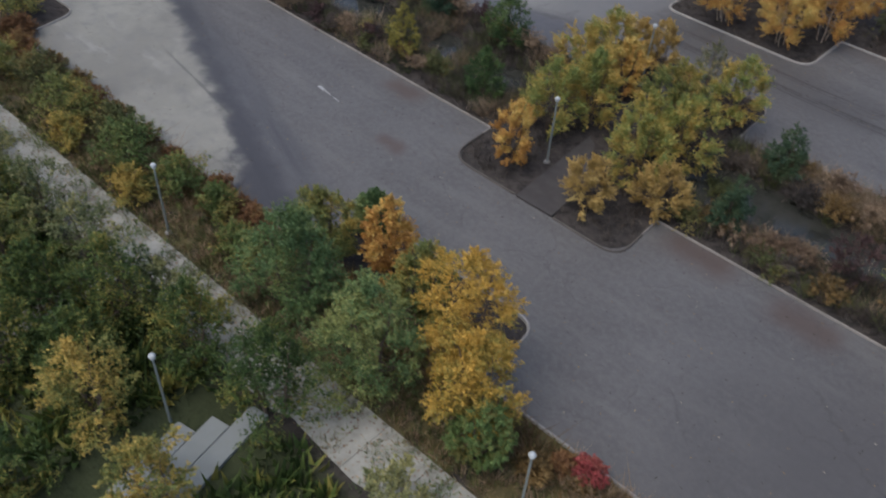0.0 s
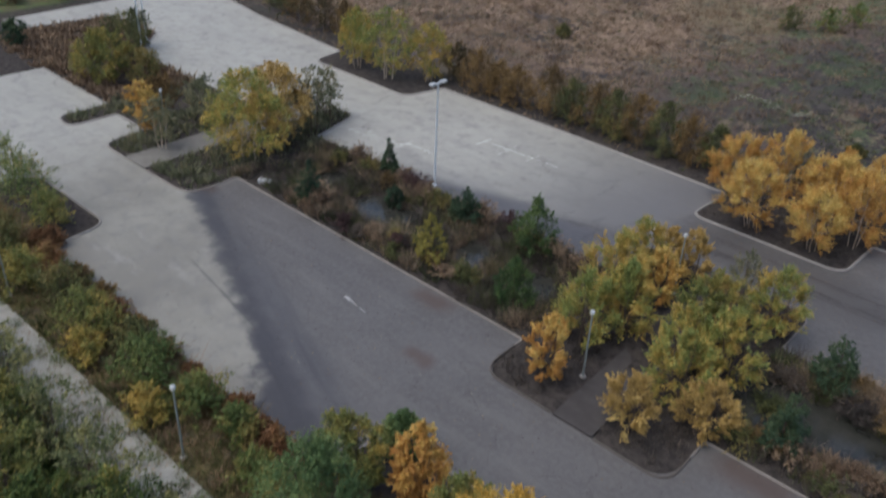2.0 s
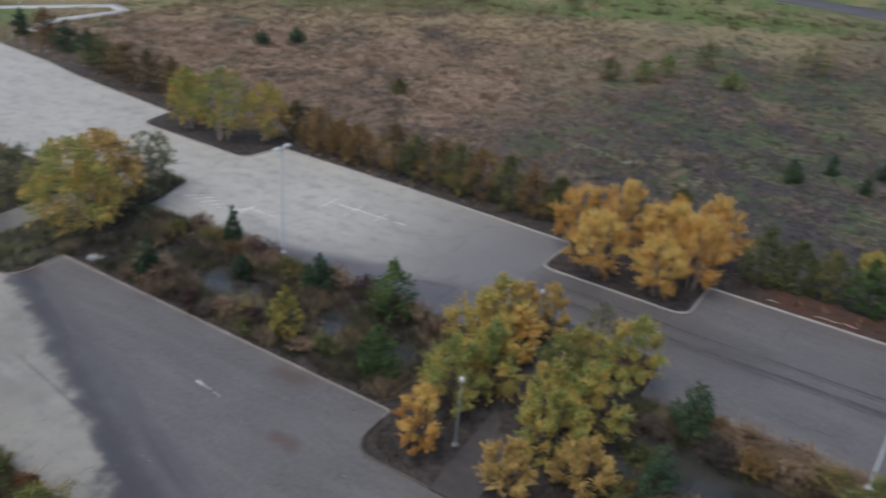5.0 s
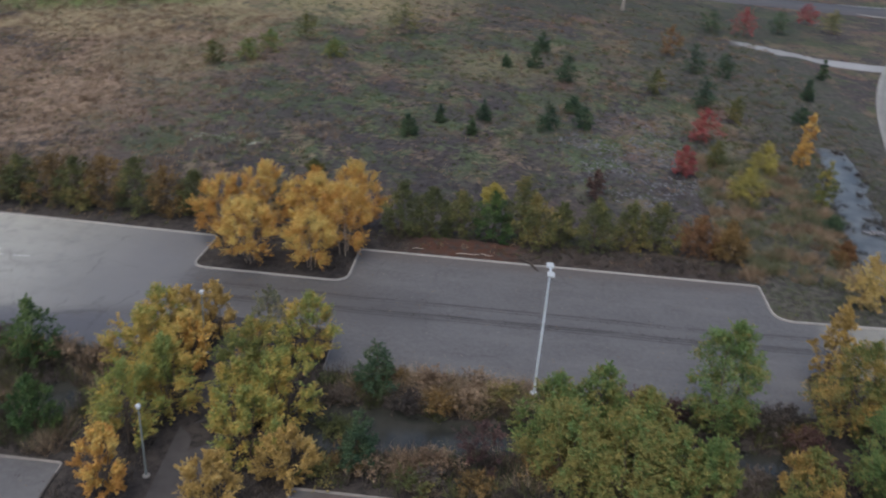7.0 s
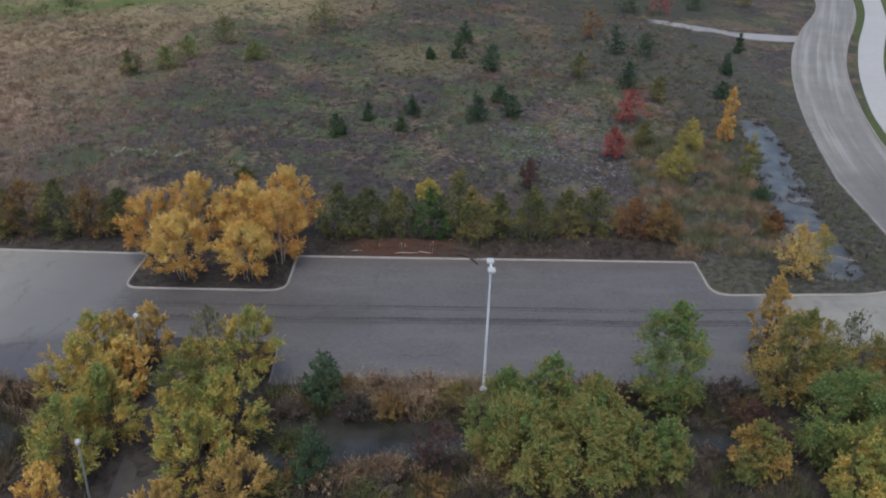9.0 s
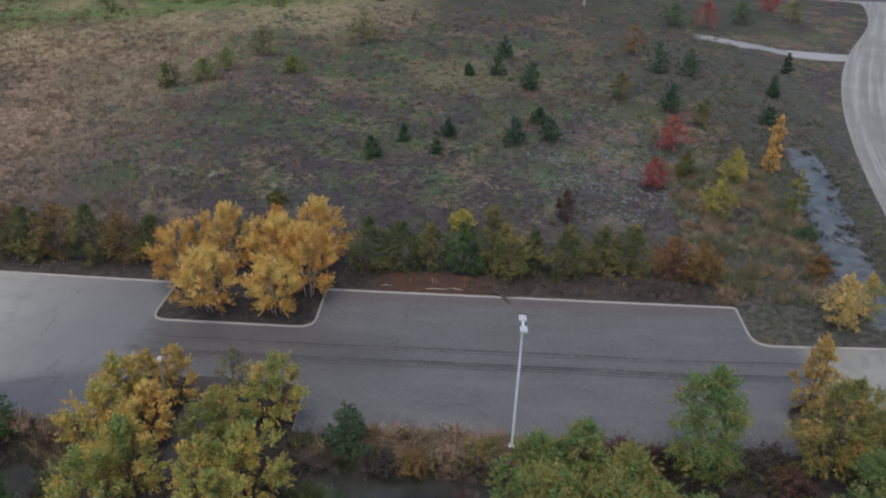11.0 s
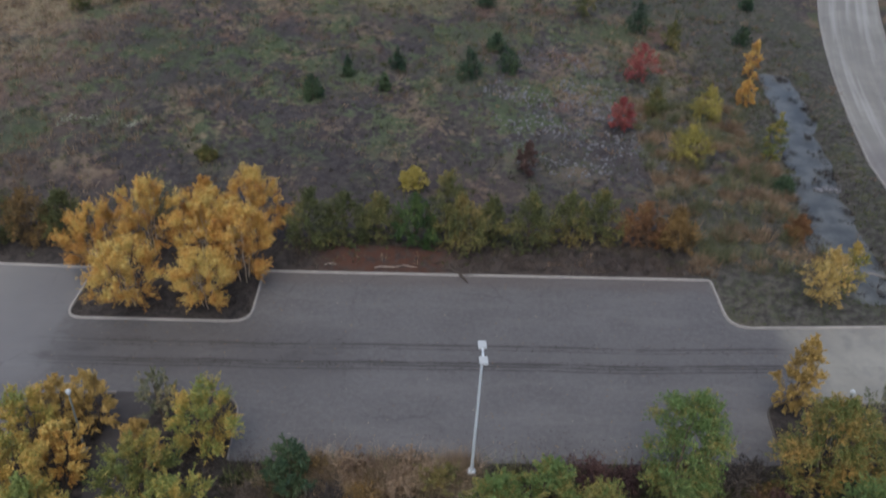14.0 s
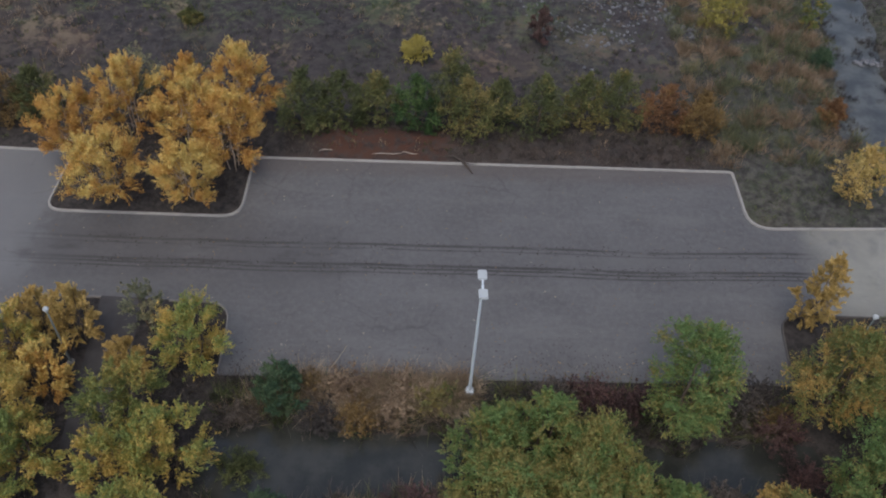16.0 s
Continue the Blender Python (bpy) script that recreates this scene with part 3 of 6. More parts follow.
def slab(outline, top, depth):
    """A flat sheet of any outline with sides."""
    bm = bmesh.new()
    vs = [bm.verts.new((p[0], p[1], top)) for p in outline]
    edges = [bm.edges.new((vs[i], vs[(i + 1) % len(vs)])) for i in range(len(vs))]
    low = [bm.verts.new((p[0], p[1], top - depth)) for p in outline]
    bmesh.ops.triangle_fill(bm, edges=edges, use_beauty=True)
    for f in bm.faces:
        f.normal_update()
        if f.normal.z < 0:
            f.normal_flip()
    for i in range(len(vs)):
        j = (i + 1) % len(vs)
        bm.faces.new((vs[i], vs[j], low[j], low[i]))
    bmesh.ops.recalc_face_normals(bm, faces=bm.faces[:])
    return bm


def ribbon(points, profile):
    """A profile of (offset to the right of the way, height) swept along a line of (x, y)."""
    pts = np.array([tuple(p) for p in points], float)
    keep = [0] + [i for i in range(1, len(pts)) if np.linalg.norm(pts[i] - pts[i - 1]) > 0.02]
    pts = pts[keep]
    seg = np.diff(pts, axis=0)
    seg /= np.linalg.norm(seg, axis=1)[:, None]
    nrm = np.stack([seg[:, 1], -seg[:, 0]], 1)
    at = np.concatenate([nrm[:1], nrm[:-1] + nrm[1:], nrm[-1:]])
    at /= np.linalg.norm(at, axis=1)[:, None]
    dot = np.ones(len(pts))
    dot[1:-1] = np.maximum((at[1:-1] * nrm[1:]).sum(1), 0.4)
    prof = np.array(profile, float)
    v = np.zeros((len(pts), len(prof), 3))
    v[:, :, :2] = pts[:, None] + at[:, None] * (prof[None, :, :1] / dot[:, None, None])
    v[:, :, 2] = prof[None, :, 1]
    k = len(prof)
    i, j = np.meshgrid(np.arange(len(pts) - 1), np.arange(k - 1), indexing="ij")
    a = i * k + j
    return v.reshape(-1, 3), np.stack([a, a + 1, a + 1 + k, a + k], -1).reshape(-1, 4)


# ---- plan of the two lots ----
NORTH_KERB = [(-108, 5.4), (-94, 4), (-86.8, 2.6), (-66.8, 0.6, 0.4), (-66.2, -4.2, 1.8), (-49.9, -4.5, 1.6), (-48.8, 0.6, 0.4), (-32, 0.6), (-13.2, 0.05, 0.4),
              (-13.5, -5.98, 1.25), (-0.12, -6.12, 1.6), (0, 0, 0.25), (35.3, 0, 0.25), (35.2, -5.9, 1.8), (48.2, -5.4), (51, -4.8), (53.4, -3.1), (54.8, -0.9), (56.3, 6.7), (57.5, 20.1), (59.6, 29.7),
              (62.5, 41.4, 300), (66, 53.5, 300), (70, 65.4, 300), (76.2, 81.4, 300), (84.0, 97.3, 300), (98.4, 122.2, 300), (106.4, 146.8, 4.5), (96, 149.6), (96, 163)]
ROAD_EAST = [(123, 163), (115.8, 145.6, 300), (102.3, 112.6, 300), (90, 89.8, 300), (81.5, 72.3, 300), (76, 57.9, 300), (71.2, 43, 300), (68.7, 33.6), (67.4, 26), (66.5, 10), (66.5, -19)]
BULB_EAST_N = [(48.5, -18.9), (48.5, -13.5, 1.6), (35.2, -13.4, 1.6), (34.6, -18.8)]
BULB_MID_N = [(0.55, -18.9), (0.5, -13.5, 1.7), (-13, -13.2, 1.7), (-13.3, -18.8)]
BULB_WEST_N = [(-47.7, -18.8), (-49.4, -12.4, 1.5), (-59.4, -12.3, 1.5), (-60, -18.7)]
BULB_FAR_N = [(-82, -18.6), (-88.4, -12.2, 2), (-99, -13, 2), (-100.5, -24)]
NORTH_LOT = rounded(NORTH_KERB + ROAD_EAST + BULB_EAST_N + BULB_MID_N + BULB_WEST_N + BULB_FAR_N + [(-106, -25), (-106.5, -8)])
SOUTH_N = [(62, -31), (48.5, -31, 0.4), (48.5, -35.2, 1.6), (35, -35.2, 1.6), (34.6, -31, 0.4), (1.06, -30.7, 0.4), (1.2, -35.3, 1.9), (-12.2, -35.0, 1.9), (-12.3, -30.6, 0.4), (-45.6, -30.1, 0.4),
           (-45.3, -35.2, 2.2), (-59.9, -35.2, 1.8), (-60.3, -30.4, 0.5), (-66.0, -30.4, 0.5), (-66.0, -35.6, 1.2), (-69.0, -35.2, 1.2), (-69, -29.8, 0.4), (-84.4, -29.6, 0.5)]
SOUTH_S = [(-85, -48), (-58.3, -48, 0.4), (-58, -42.7, 1.8), (-45.6, -42.7, 1.6), (-44.9, -47.8, 0.4), (-12.4, -47.8, 0.4), (-12.2, -43, 1.8), (1.1, -43.1, 1.3), (1.2, -48.1, 0.4), (62, -48.3)]
SOUTH_LOT = rounded(SOUTH_N + SOUTH_S)
PATH_EDGES = (-56.4, -53.1)
CROSSROAD = [(-160, 182), (-40, 168), (40, 159), (72, 155.4), (100, 150.8), (125, 152), (150, 158), (300, 190)]
TRAIL_W = [(125, 160), (118.1, 146), (107.2, 118.5), (91.3, 88.4), (82.5, 69.4), (77, 55.6), (72.9, 44.1), (70.4, 33.7), (69, 22), (68.6, 0)]
TRAIL_E = [(72.8, 0), (73.3, 22), (75, 34), (80.2, 52.3), (85.6, 66.8), (91.7, 79.6), (107, 108.8), (121.8, 143.4), (129.3, 160)]
POND = [(54.6, 41), (54.6, 35), (52.3, 26), (50.6, 18.5), (49.4, 11), (48.5, 4), (48.3, 0.5)]


def inside(px, py, poly):
    """Whether each place lies in the outline."""
    q = np.array([tuple(p[:2]) for p in poly])
    r = np.zeros(px.shape, bool)
    j = len(q) - 1
    for i in range(len(q)):
        (xi, yi), (xj, yj) = q[i], q[j]
        r ^= ((yi > py) != (yj > py)) & (px < (xj - xi) * (py - yi) / (yj - yi + 1e-12) + xi)
        j = i
    return r


def away(px, py, line, closed=False):
    """The distance of each place from a line."""
    q = [tuple(p[:2]) for p in line]
    if closed:
        q.append(q[0])
    d = np.full(px.shape, 1e9)
    for (x0, y0), (x1, y1) in zip(q, q[1:]):
        dx, dy = x1 - x0, y1 - y0
        t = np.clip(((px - x0) * dx + (py - y0) * dy) / (dx * dx + dy * dy + 1e-12), 0, 1)
        d = np.minimum(d, np.hypot(px - x0 - t * dx, py - y0 - t * dy))
    return d


def step(v, lo, hi):
    t = np.clip((v - lo) / (hi - lo), 0, 1)
    return t * t * (3 - 2 * t)


def waves(px, py, size, seed):
    """Cheap smooth unevenness between about -1 and 1."""
    g = np.random.RandomState(seed)
    v = np.zeros(px.shape)
    for k in range(7):
        a, f, ph = g.uniform(0, 6.28), g.uniform(0.6, 1.7) / size, g.uniform(0, 6.28)
        v += np.sin((px * np.cos(a) + py * np.sin(a)) * f * 6.28 + ph)
    return v / 3.0


def ground_height(px, py):
    """The lie of the land: flat beds, a wet ditch between the lots, a pond, a rough field."""
    px, py = np.asarray(px, float), np.asarray(py, float)
    d = np.minimum(away(px, py, NORTH_LOT, True), away(px, py, SOUTH_LOT, True))
    inn = inside(px, py, NORTH_LOT) | inside(px, py, SOUTH_LOT)
    far = np.clip(np.maximum(np.maximum(px - 62, -70 - px), np.maximum(py - 48, -66 - py)) / 40, 0, 1)
    h = -0.06 - 0.1 * far + 0.17 * step(d, 0.25 + 0.5 * far, 0.9 + 7 * far)
    rough = 0.22 * waves(px, py, 9, 3) + 0.1 * waves(px, py, 3.1, 4)
    rough = rough * (1 - 0.9 * step(-px, 106, 112))
    h += rough * step(d, 1.5 + 3 * far, 8 + 8 * far) * np.where((py > 0) | (py < -57), 1, 0.35)
    h += 0.036 * np.clip(py - 9, 0, 95) * (1 - 0.85 * step(px, 15, 56)) * (1 - step(-px, 60, 108)) * step(d, 1, 9 + 12 * far)
    h += 0.5 * np.exp(-((py - 2.4) / 1.3) ** 2) * step(px, 1, 5) * step(px, 34, 30) * (d > 0.5)
    dry = np.exp(-((px + 53) / 5.6) ** 4) + np.exp(-((px + 6) / 6.0) ** 4) + np.exp(-((px - 41.5) / 6.2) ** 4) + step(px, -82, -88) + step(px, 50, 55)
    across = step(np.abs(py + 24.3 + 0.5 * waves(px, py, 14, 5)) + 0.4 * waves(px, py, 4, 6), 3.6, 1.2)
    pools = np.where(px < -10, 0.66 + 0.42 * np.sin(px * 0.74 + 1.2 * np.sin(px * 0.31)), 1.0)
    h -= np.clip(pools, 0.35, 1) * across * np.clip(1 - dry, 0, 1)
    h -= 0.95 * step(away(px, py, POND) + 0.5 * waves(px, py, 6, 8) + 0.2 * waves(px, py, 2.4, 9), 4.2, 1.4)
    on_path = inside(px, py, [(-90, PATH_EDGES[0]), (62, PATH_EDGES[0]), (62, PATH_EDGES[1]), (-90, PATH_EDGES[1])]) | inside(px, py, TRAIL_W + TRAIL_E)
    on_path |= away(px, py, TRAIL_W + TRAIL_E, True) < 0.3 + 3.0 * far
    h = np.where(on_path, np.minimum(h, -0.08), h)
    level = step(away(px, py, CROSSROAD), 30, 17)
    h = h * (1 - level) - 0.2 * level
    return np.where(inn, -0.08, h)


def spaced(lo, hi, fine_lo, fine_hi, fine, grow):
    mid = list(np.arange(fine_lo, fine_hi, fine))
    up, s = fine_hi, fine
    while up < hi:
        mid.append(up)
        s *= grow
        up += s
    mid.append(hi)
    down, s = fine_lo - fine, fine
    while down > lo:
        mid.insert(0, down)
        s *= grow
        down -= s
    mid.insert(0, lo)
    return np.array(mid)


gx = spaced(-2500, 2500, -70, 62, 0.96, 1.08)
gy = spaced(-2500, 2500, -66, 48, 0.96, 1.07)
GX, GY = np.meshgrid(gx, gy, indexing="ij")
GZ = ground_height(GX.ravel(), GY.ravel())
gi, gj = np.meshgrid(np.arange(len(gx) - 1), np.arange(len(gy) - 1), indexing="ij")
ga = gi * len(gy) + gj
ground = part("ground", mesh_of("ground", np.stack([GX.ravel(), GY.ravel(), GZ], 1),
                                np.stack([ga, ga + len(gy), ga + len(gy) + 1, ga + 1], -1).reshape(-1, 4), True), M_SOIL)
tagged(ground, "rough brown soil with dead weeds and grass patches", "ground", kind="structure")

tagged(part("pavement_1", slab(NORTH_LOT, 0.0, 0.06), M_ASPHALT), "cracked grey asphalt parking lot and winding road, silted", "parking lot", kind="structure")
tagged(part("pavement_2", slab(SOUTH_LOT, 0.0, 0.06), M_ASPHALT), "empty damp asphalt parking lot with pale dry silt", "parking lot", kind="structure")

KERB_PROFILE = [(0.02, -0.05), (-0.01, 0.1), (-0.03, 0.12), (-0.16, 0.12), (-0.18, 0.1), (-0.18, -0.1)]


def kerb(points, label, low=False, material=None, wide=1.0):
    line = rounded(points, False)
    v, f = ribbon(line, [(a * wide, b * (0.4 if low else 1)) for a, b in KERB_PROFILE])
    return tagged(part("kerb", mesh_of("kerb", v, f), material or M_KERB), label, "kerb", kind="structure")


kerb(NORTH_KERB[:-1], "pale concrete kerb along the north lot and road")
kerb([(-12.8 + 6.9, -13.35)] + [(-13, -13.2, 1.7), (-13.3, -18.8)], "stained concrete kerb round a planted bed", False, M_KERB_DIRTY, 0.6)
kerb([(0.55, -18.9), (0.5, -13.5, 1.7), (-3.4, -13.45)], "stained concrete kerb round a planted bed", False, M_KERB_DIRTY, 0.6)
kerb([(48.5, -18.9), (48.5, -13.5, 1.6), (35.2, -13.4, 1.6), (34.6, -18.8)], "mud-covered concrete kerb round a planted bed", False, M_KERB_MUDDY, 0.6)
kerb(BULB_WEST_N, "pale concrete kerb round a planted bed")
kerb(BULB_FAR_N, "pale concrete kerb round a planted bed")
kerb(SOUTH_N[:6] + [(1.11, -32.6)], "soil-stained concrete kerb along a planted strip", False, M_KERB_DIRTY, 0.7)
kerb([(1.11, -32.6), (1.2, -35.3, 1.9), (-3.6, -35.2)], "mud-covered concrete kerb round a planted bed", False, M_KERB_MUDDY, 0.7)
kerb([(-6.7, -35.1), (-12.2, -35.0, 1.9), (-12.28, -31.6)], "mud-covered concrete kerb round a planted bed", False, M_KERB_MUDDY, 0.7)
kerb([(-12.28, -31.6), (-12.3, -30.6, 0.4), (-45.6, -30.1, 0.4), (-45.3, -35.2, 2.2), (-52.3, -35.2)], "soil-stained concrete kerb along the planted strip", False, M_KERB_DIRTY, 0.7)
kerb([(-55.9, -35.2), (-59.9, -35.2, 1.8), (-60.3, -30.4, 0.5), (-66.0, -30.4, 0.5), (-66.0, -35.6, 1.2), (-69.0, -35.2, 1.2), (-69, -29.8, 0.4), (-84.4, -29.6)], "pale concrete kerb round a narrow bed")
kerb(SOUTH_S, "concrete kerb half hidden by roadside plants", False, M_KERB, 0.85)
kerb(ROAD_EAST[:-1], "pale concrete kerb along the winding road")
kerb([(-106, -25), (-106.5, -8), (-108, 5.4)], "pale concrete edge of the lot", True)

# ---- paths ----
tagged(part("walkway_1", slab([(-6.5, -35.25), (-3.7, -35.25), (-5.0, -13.45), (-7.6, -13.35)], 0.16, 0.2), M_WALK), "dark worn walkway across the planted strip", "walkway", kind="structure")
tagged(part("walkway_2", slab([(-55.8, -35.25), (-52.4, -35.25), (-52.4, -12.3), (-55.8, -12.3)], 0.16, 0.2), M_CROSSWALK), "pale walkway across the planted strip", "walkway", kind="structure")
trail = tagged(part("trail", slab(rounded([(x, y, 0 if y in (0, 160) else 300) for x, y in TRAIL_W + TRAIL_E]), 0.04, 0.12), M_TRAIL), "pale concrete trail winding beside the road", "path", kind="structure")

# ---- plants ----


def leaves(g, centres, spread, axis, per, size, flat=0.0, aspect=0.66):
    """Small leaf quads scattered round clump centres. axis: the way each clump is drawn out."""
    n = len(centres) * per
    c = np.repeat(centres, per, 0)
    s = np.repeat(spread, per)[:, None]
    a = np.repeat(axis, per, 0)
    q = g.normal(0, 1, (n, 3))
    q /= np.linalg.norm(q, axis=1)[:, None]
    q *= g.uniform(0.1, 1, (n, 1)) ** 0.7
    q += a * (q * a).sum(1)[:, None] * 0.9
    p = c + q * s
    nrm = g.normal(0, 1, (n, 3)) + q * 0.8 + np.array((0, 0, 0.5 + flat))
    nrm /= np.linalg.norm(nrm, axis=1)[:, None]
    u = np.cross(nrm, g.normal(0, 1, (n, 3)))
    u /= np.linalg.norm(u, axis=1)[:, None] + 1e-9
    w = np.cross(nrm, u)
    k = (size * g.uniform(0.6, 1.35, n))[:, None]
    u, w = u * k, w * k * aspect
    v = np.stack([p - u * 0.45 - w * 0.5, p - u * 0.45 + w * 0.5, p + u * 0.6], 1)
    return v.reshape(-1, 3)


PROFILES = {
    "vase": lambda u: 1.05 * np.sin((u * 0.86 + 0.12) * np.pi) ** 0.6,
    "oval": lambda u: np.sin(np.clip(u * 0.9 + 0.12, 0, 1) * np.pi) ** 0.7,
    "cone": lambda u: (1.02 - u) ** 0.65 * (0.6 + 0.4 * step(u, 0, 0.18)),
    "bushy": lambda u: (1.01 - u ** 2.0) ** 0.6 * (0.75 + 0.25 * step(u, 0, 0.25)),
    "egg": lambda u: np.sin(np.clip(u * 0.76 + 0.22, 0, 1) * np.pi) ** 0.8,
    "round": lambda u: np.sqrt(np.clip(1 - (u * 1.75 - 0.8) ** 2, 0.05, 1)),
    "dome": lambda u: np.sqrt(np.clip(1 - (u * 0.97) ** 2, 0, 1)) * (0.75 + 0.25 * step(u, 0, 0.3)),
}


def foliage(g, lobe, lr, lout, count, size, aspect=0.62, shag=0.3, rise=0.3):
    """Fine leaves set along tufts that fan out of each lobe of a crown and face away from it."""
    per = 22
    twigs = max(len(lobe) * 4, count // per)
    share = lr ** 2 / (lr ** 2).sum()
    fan = max(shag - 0.4, 0)
    own = g.choice(len(lobe), twigs, p=share)
    q = g.normal(0, 1, (twigs, 3))
    q /= np.linalg.norm(q, axis=1)[:, None]
    d = q * (1 - 0.8 * fan) + lout[own] * (0.6 + 0.9 * fan) + np.array((0, 0, rise))
    d /= np.linalg.norm(d, axis=1)[:, None]
    reach = lr[own] * g.uniform(0.6, 1.08 + shag * 1.25, twigs)
    n = twigs * per
    t = g.uniform(0.05, 1, n) ** 0.45
    dd, ln = np.repeat(d, per, 0), np.repeat(reach, per)
    p = np.repeat(lobe[own], per, 0) + dd * (t * ln)[:, None] + g.normal(0, 1, (n, 3)) * (np.repeat(lr[own], per) * 0.2 * (1.2 - 0.9 * t))[:, None]
    u = dd * 0.9 + g.normal(0, 0.55, (n, 3))
    u /= np.linalg.norm(u, axis=1)[:, None]
    face = dd * 0.75 + np.array((0, 0, 0.5)) + g.normal(0, 0.42, (n, 3))
    w = np.cross(face, u)
    w /= np.linalg.norm(w, axis=1)[:, None] + 1e-9
    k = (size * g.uniform(0.6, 1.35, n))[:, None]
    u, w = u * k, w * k * aspect
    return np.stack([p - u * 0.5 - w * 0.5, p - u * 0.5 + w * 0.5, p + u * 0.7], 1).reshape(-1, 3)


def plant(name, label, category, x, y, h, r, leaf, bark, shape="oval", base=0.15, stems=1, lobes=40, per=400, size=0.1, seed=1, lean=0.0, thick=0.022, group="", shag=0.3, sink=0.05, fill=0.35, slope=0.0):
    """A tree or shrub: tapered stems with limbs, and a crown of many fine leaves in uneven lobes. per: the leaves of a lobe."""
    g = np.random.RandomState(seed)
    top = thing(name, x, y, float(ground_height(np.array([x]), np.array([y]))[0]) - sink)
    tagged(top, label, category, group)
    z0 = h * base
    full = shape in ("cone", "bushy", "dome", "round", "egg")
    u = (np.arange(lobes) + g.uniform(0, 1, lobes)) / lobes
    if shape == "cone":
        u = 1 - np.sqrt(1 - u * 0.99)
    ang = np.arange(lobes) * 2.39996 + g.uniform(0, 0.9, lobes)
    big = np.array([PROFILES[shape](v) for v in u])
    crowd = (30 / lobes) ** 0.38
    r *= 1.1 if full else 1.0
    lr = r * crowd * ((0.31 if full else 0.26) + 0.12 * g.uniform(0, 1, lobes)) * (0.5 + 0.5 * np.minimum(big, 1))
    rad = np.maximum(r * big - lr * (0.8 if full else 0.85), 0) * np.sqrt(g.uniform(0.35 + fill * 0.5, 1, lobes)) * np.where(np.arange(lobes) % 4 == 3, 0.4, 1) * (1 + 0.2 * np.sin(ang * 2 + g.uniform(0, 6)) + 0.12 * np.sin(ang * 3 + g.uniform(0, 6)))
    cz = z0 + (h - z0 - lr * 1.1) * u + lr * 0.5
    lobe = np.stack([rad * np.cos(ang) + lean * cz, rad * np.sin(ang) + slope * cz, cz], 1)
    lout = lobe - np.array((lean * h * 0.4, slope * h * 0.4, h * (0.3 if shape == "vase" else 0.34)))
    lout /= np.linalg.norm(lout, axis=1)[:, None] + 1e-9
    v = foliage(g, lobe, lr, lout, lobes * per, size, 0.62, shag, 0.15 if shape == "cone" else 0.35)
    core = leaves(g, lobe - lout * (lr * 0.3)[:, None], lr * 0.6, lout * 0.2, 20 if full else 12, 0.1 * float(lr.mean()) + size)
    v = np.concatenate([v, core])
    v[:, 2] = np.maximum(v[:, 2], 0.08)
    part("crown", mesh_of("crown", v, np.arange(len(v)).reshape(-1, 3)), leaf, top)
    owner = g.randint(0, stems, lobes)
    limbs = []
    for k in range(stems):
        a = k * 6.283 / stems + g.uniform(0, 1)
        off = (0.0 if stems == 1 else 0.14 * r)
        foot = np.array((off * math.cos(a), off * math.sin(a), 0.0))
        tip = np.array((0.35 * r * math.cos(a) * (stems > 1) + lean * h * 0.86, 0.35 * r * math.sin(a) * (stems > 1) + slope * h * 0.86, h * 0.86))
        t = np.linspace(0, 1, 7)[:, None]
        line = foot + (tip - foot) * t + np.concatenate([g.normal(0, 0.03 * r, (7, 2)), np.zeros((7, 1))], 1) * (t > 0.05)
        R = max(thick * h / (1 + 0.3 * (stems - 1)), 0.02)
        for i in np.where(owner == k)[0][:12]:
            end = lobe[i]
            s = np.clip((end[2] - 0.35 * np.hypot(end[0], end[1])) / (h * 0.86), 0.12, 0.9)
            start = foot + (tip - foot) * s
            mid = (start + end) / 2 + np.array((0, 0, -0.05 * r)) + g.normal(0, 0.05 * r, 3)
            rr = R * (1.1 - s) * 0.5 + 0.004
            limbs.append((np.array([start, mid, end]), np.array([rr, rr * 0.6, 0.008])))
        tv, tf = tubes([(line, R * (1.08 - t[:, 0]) + 0.006)], 5)
        part("trunk", mesh_of("trunk", tv, tf, True), bark, top)
    if limbs:
        tv, tf = tubes(limbs, 3)
        tagged(part("branchwork", mesh_of("branchwork", tv, tf, True), bark, top), kind="stuff")
    return top


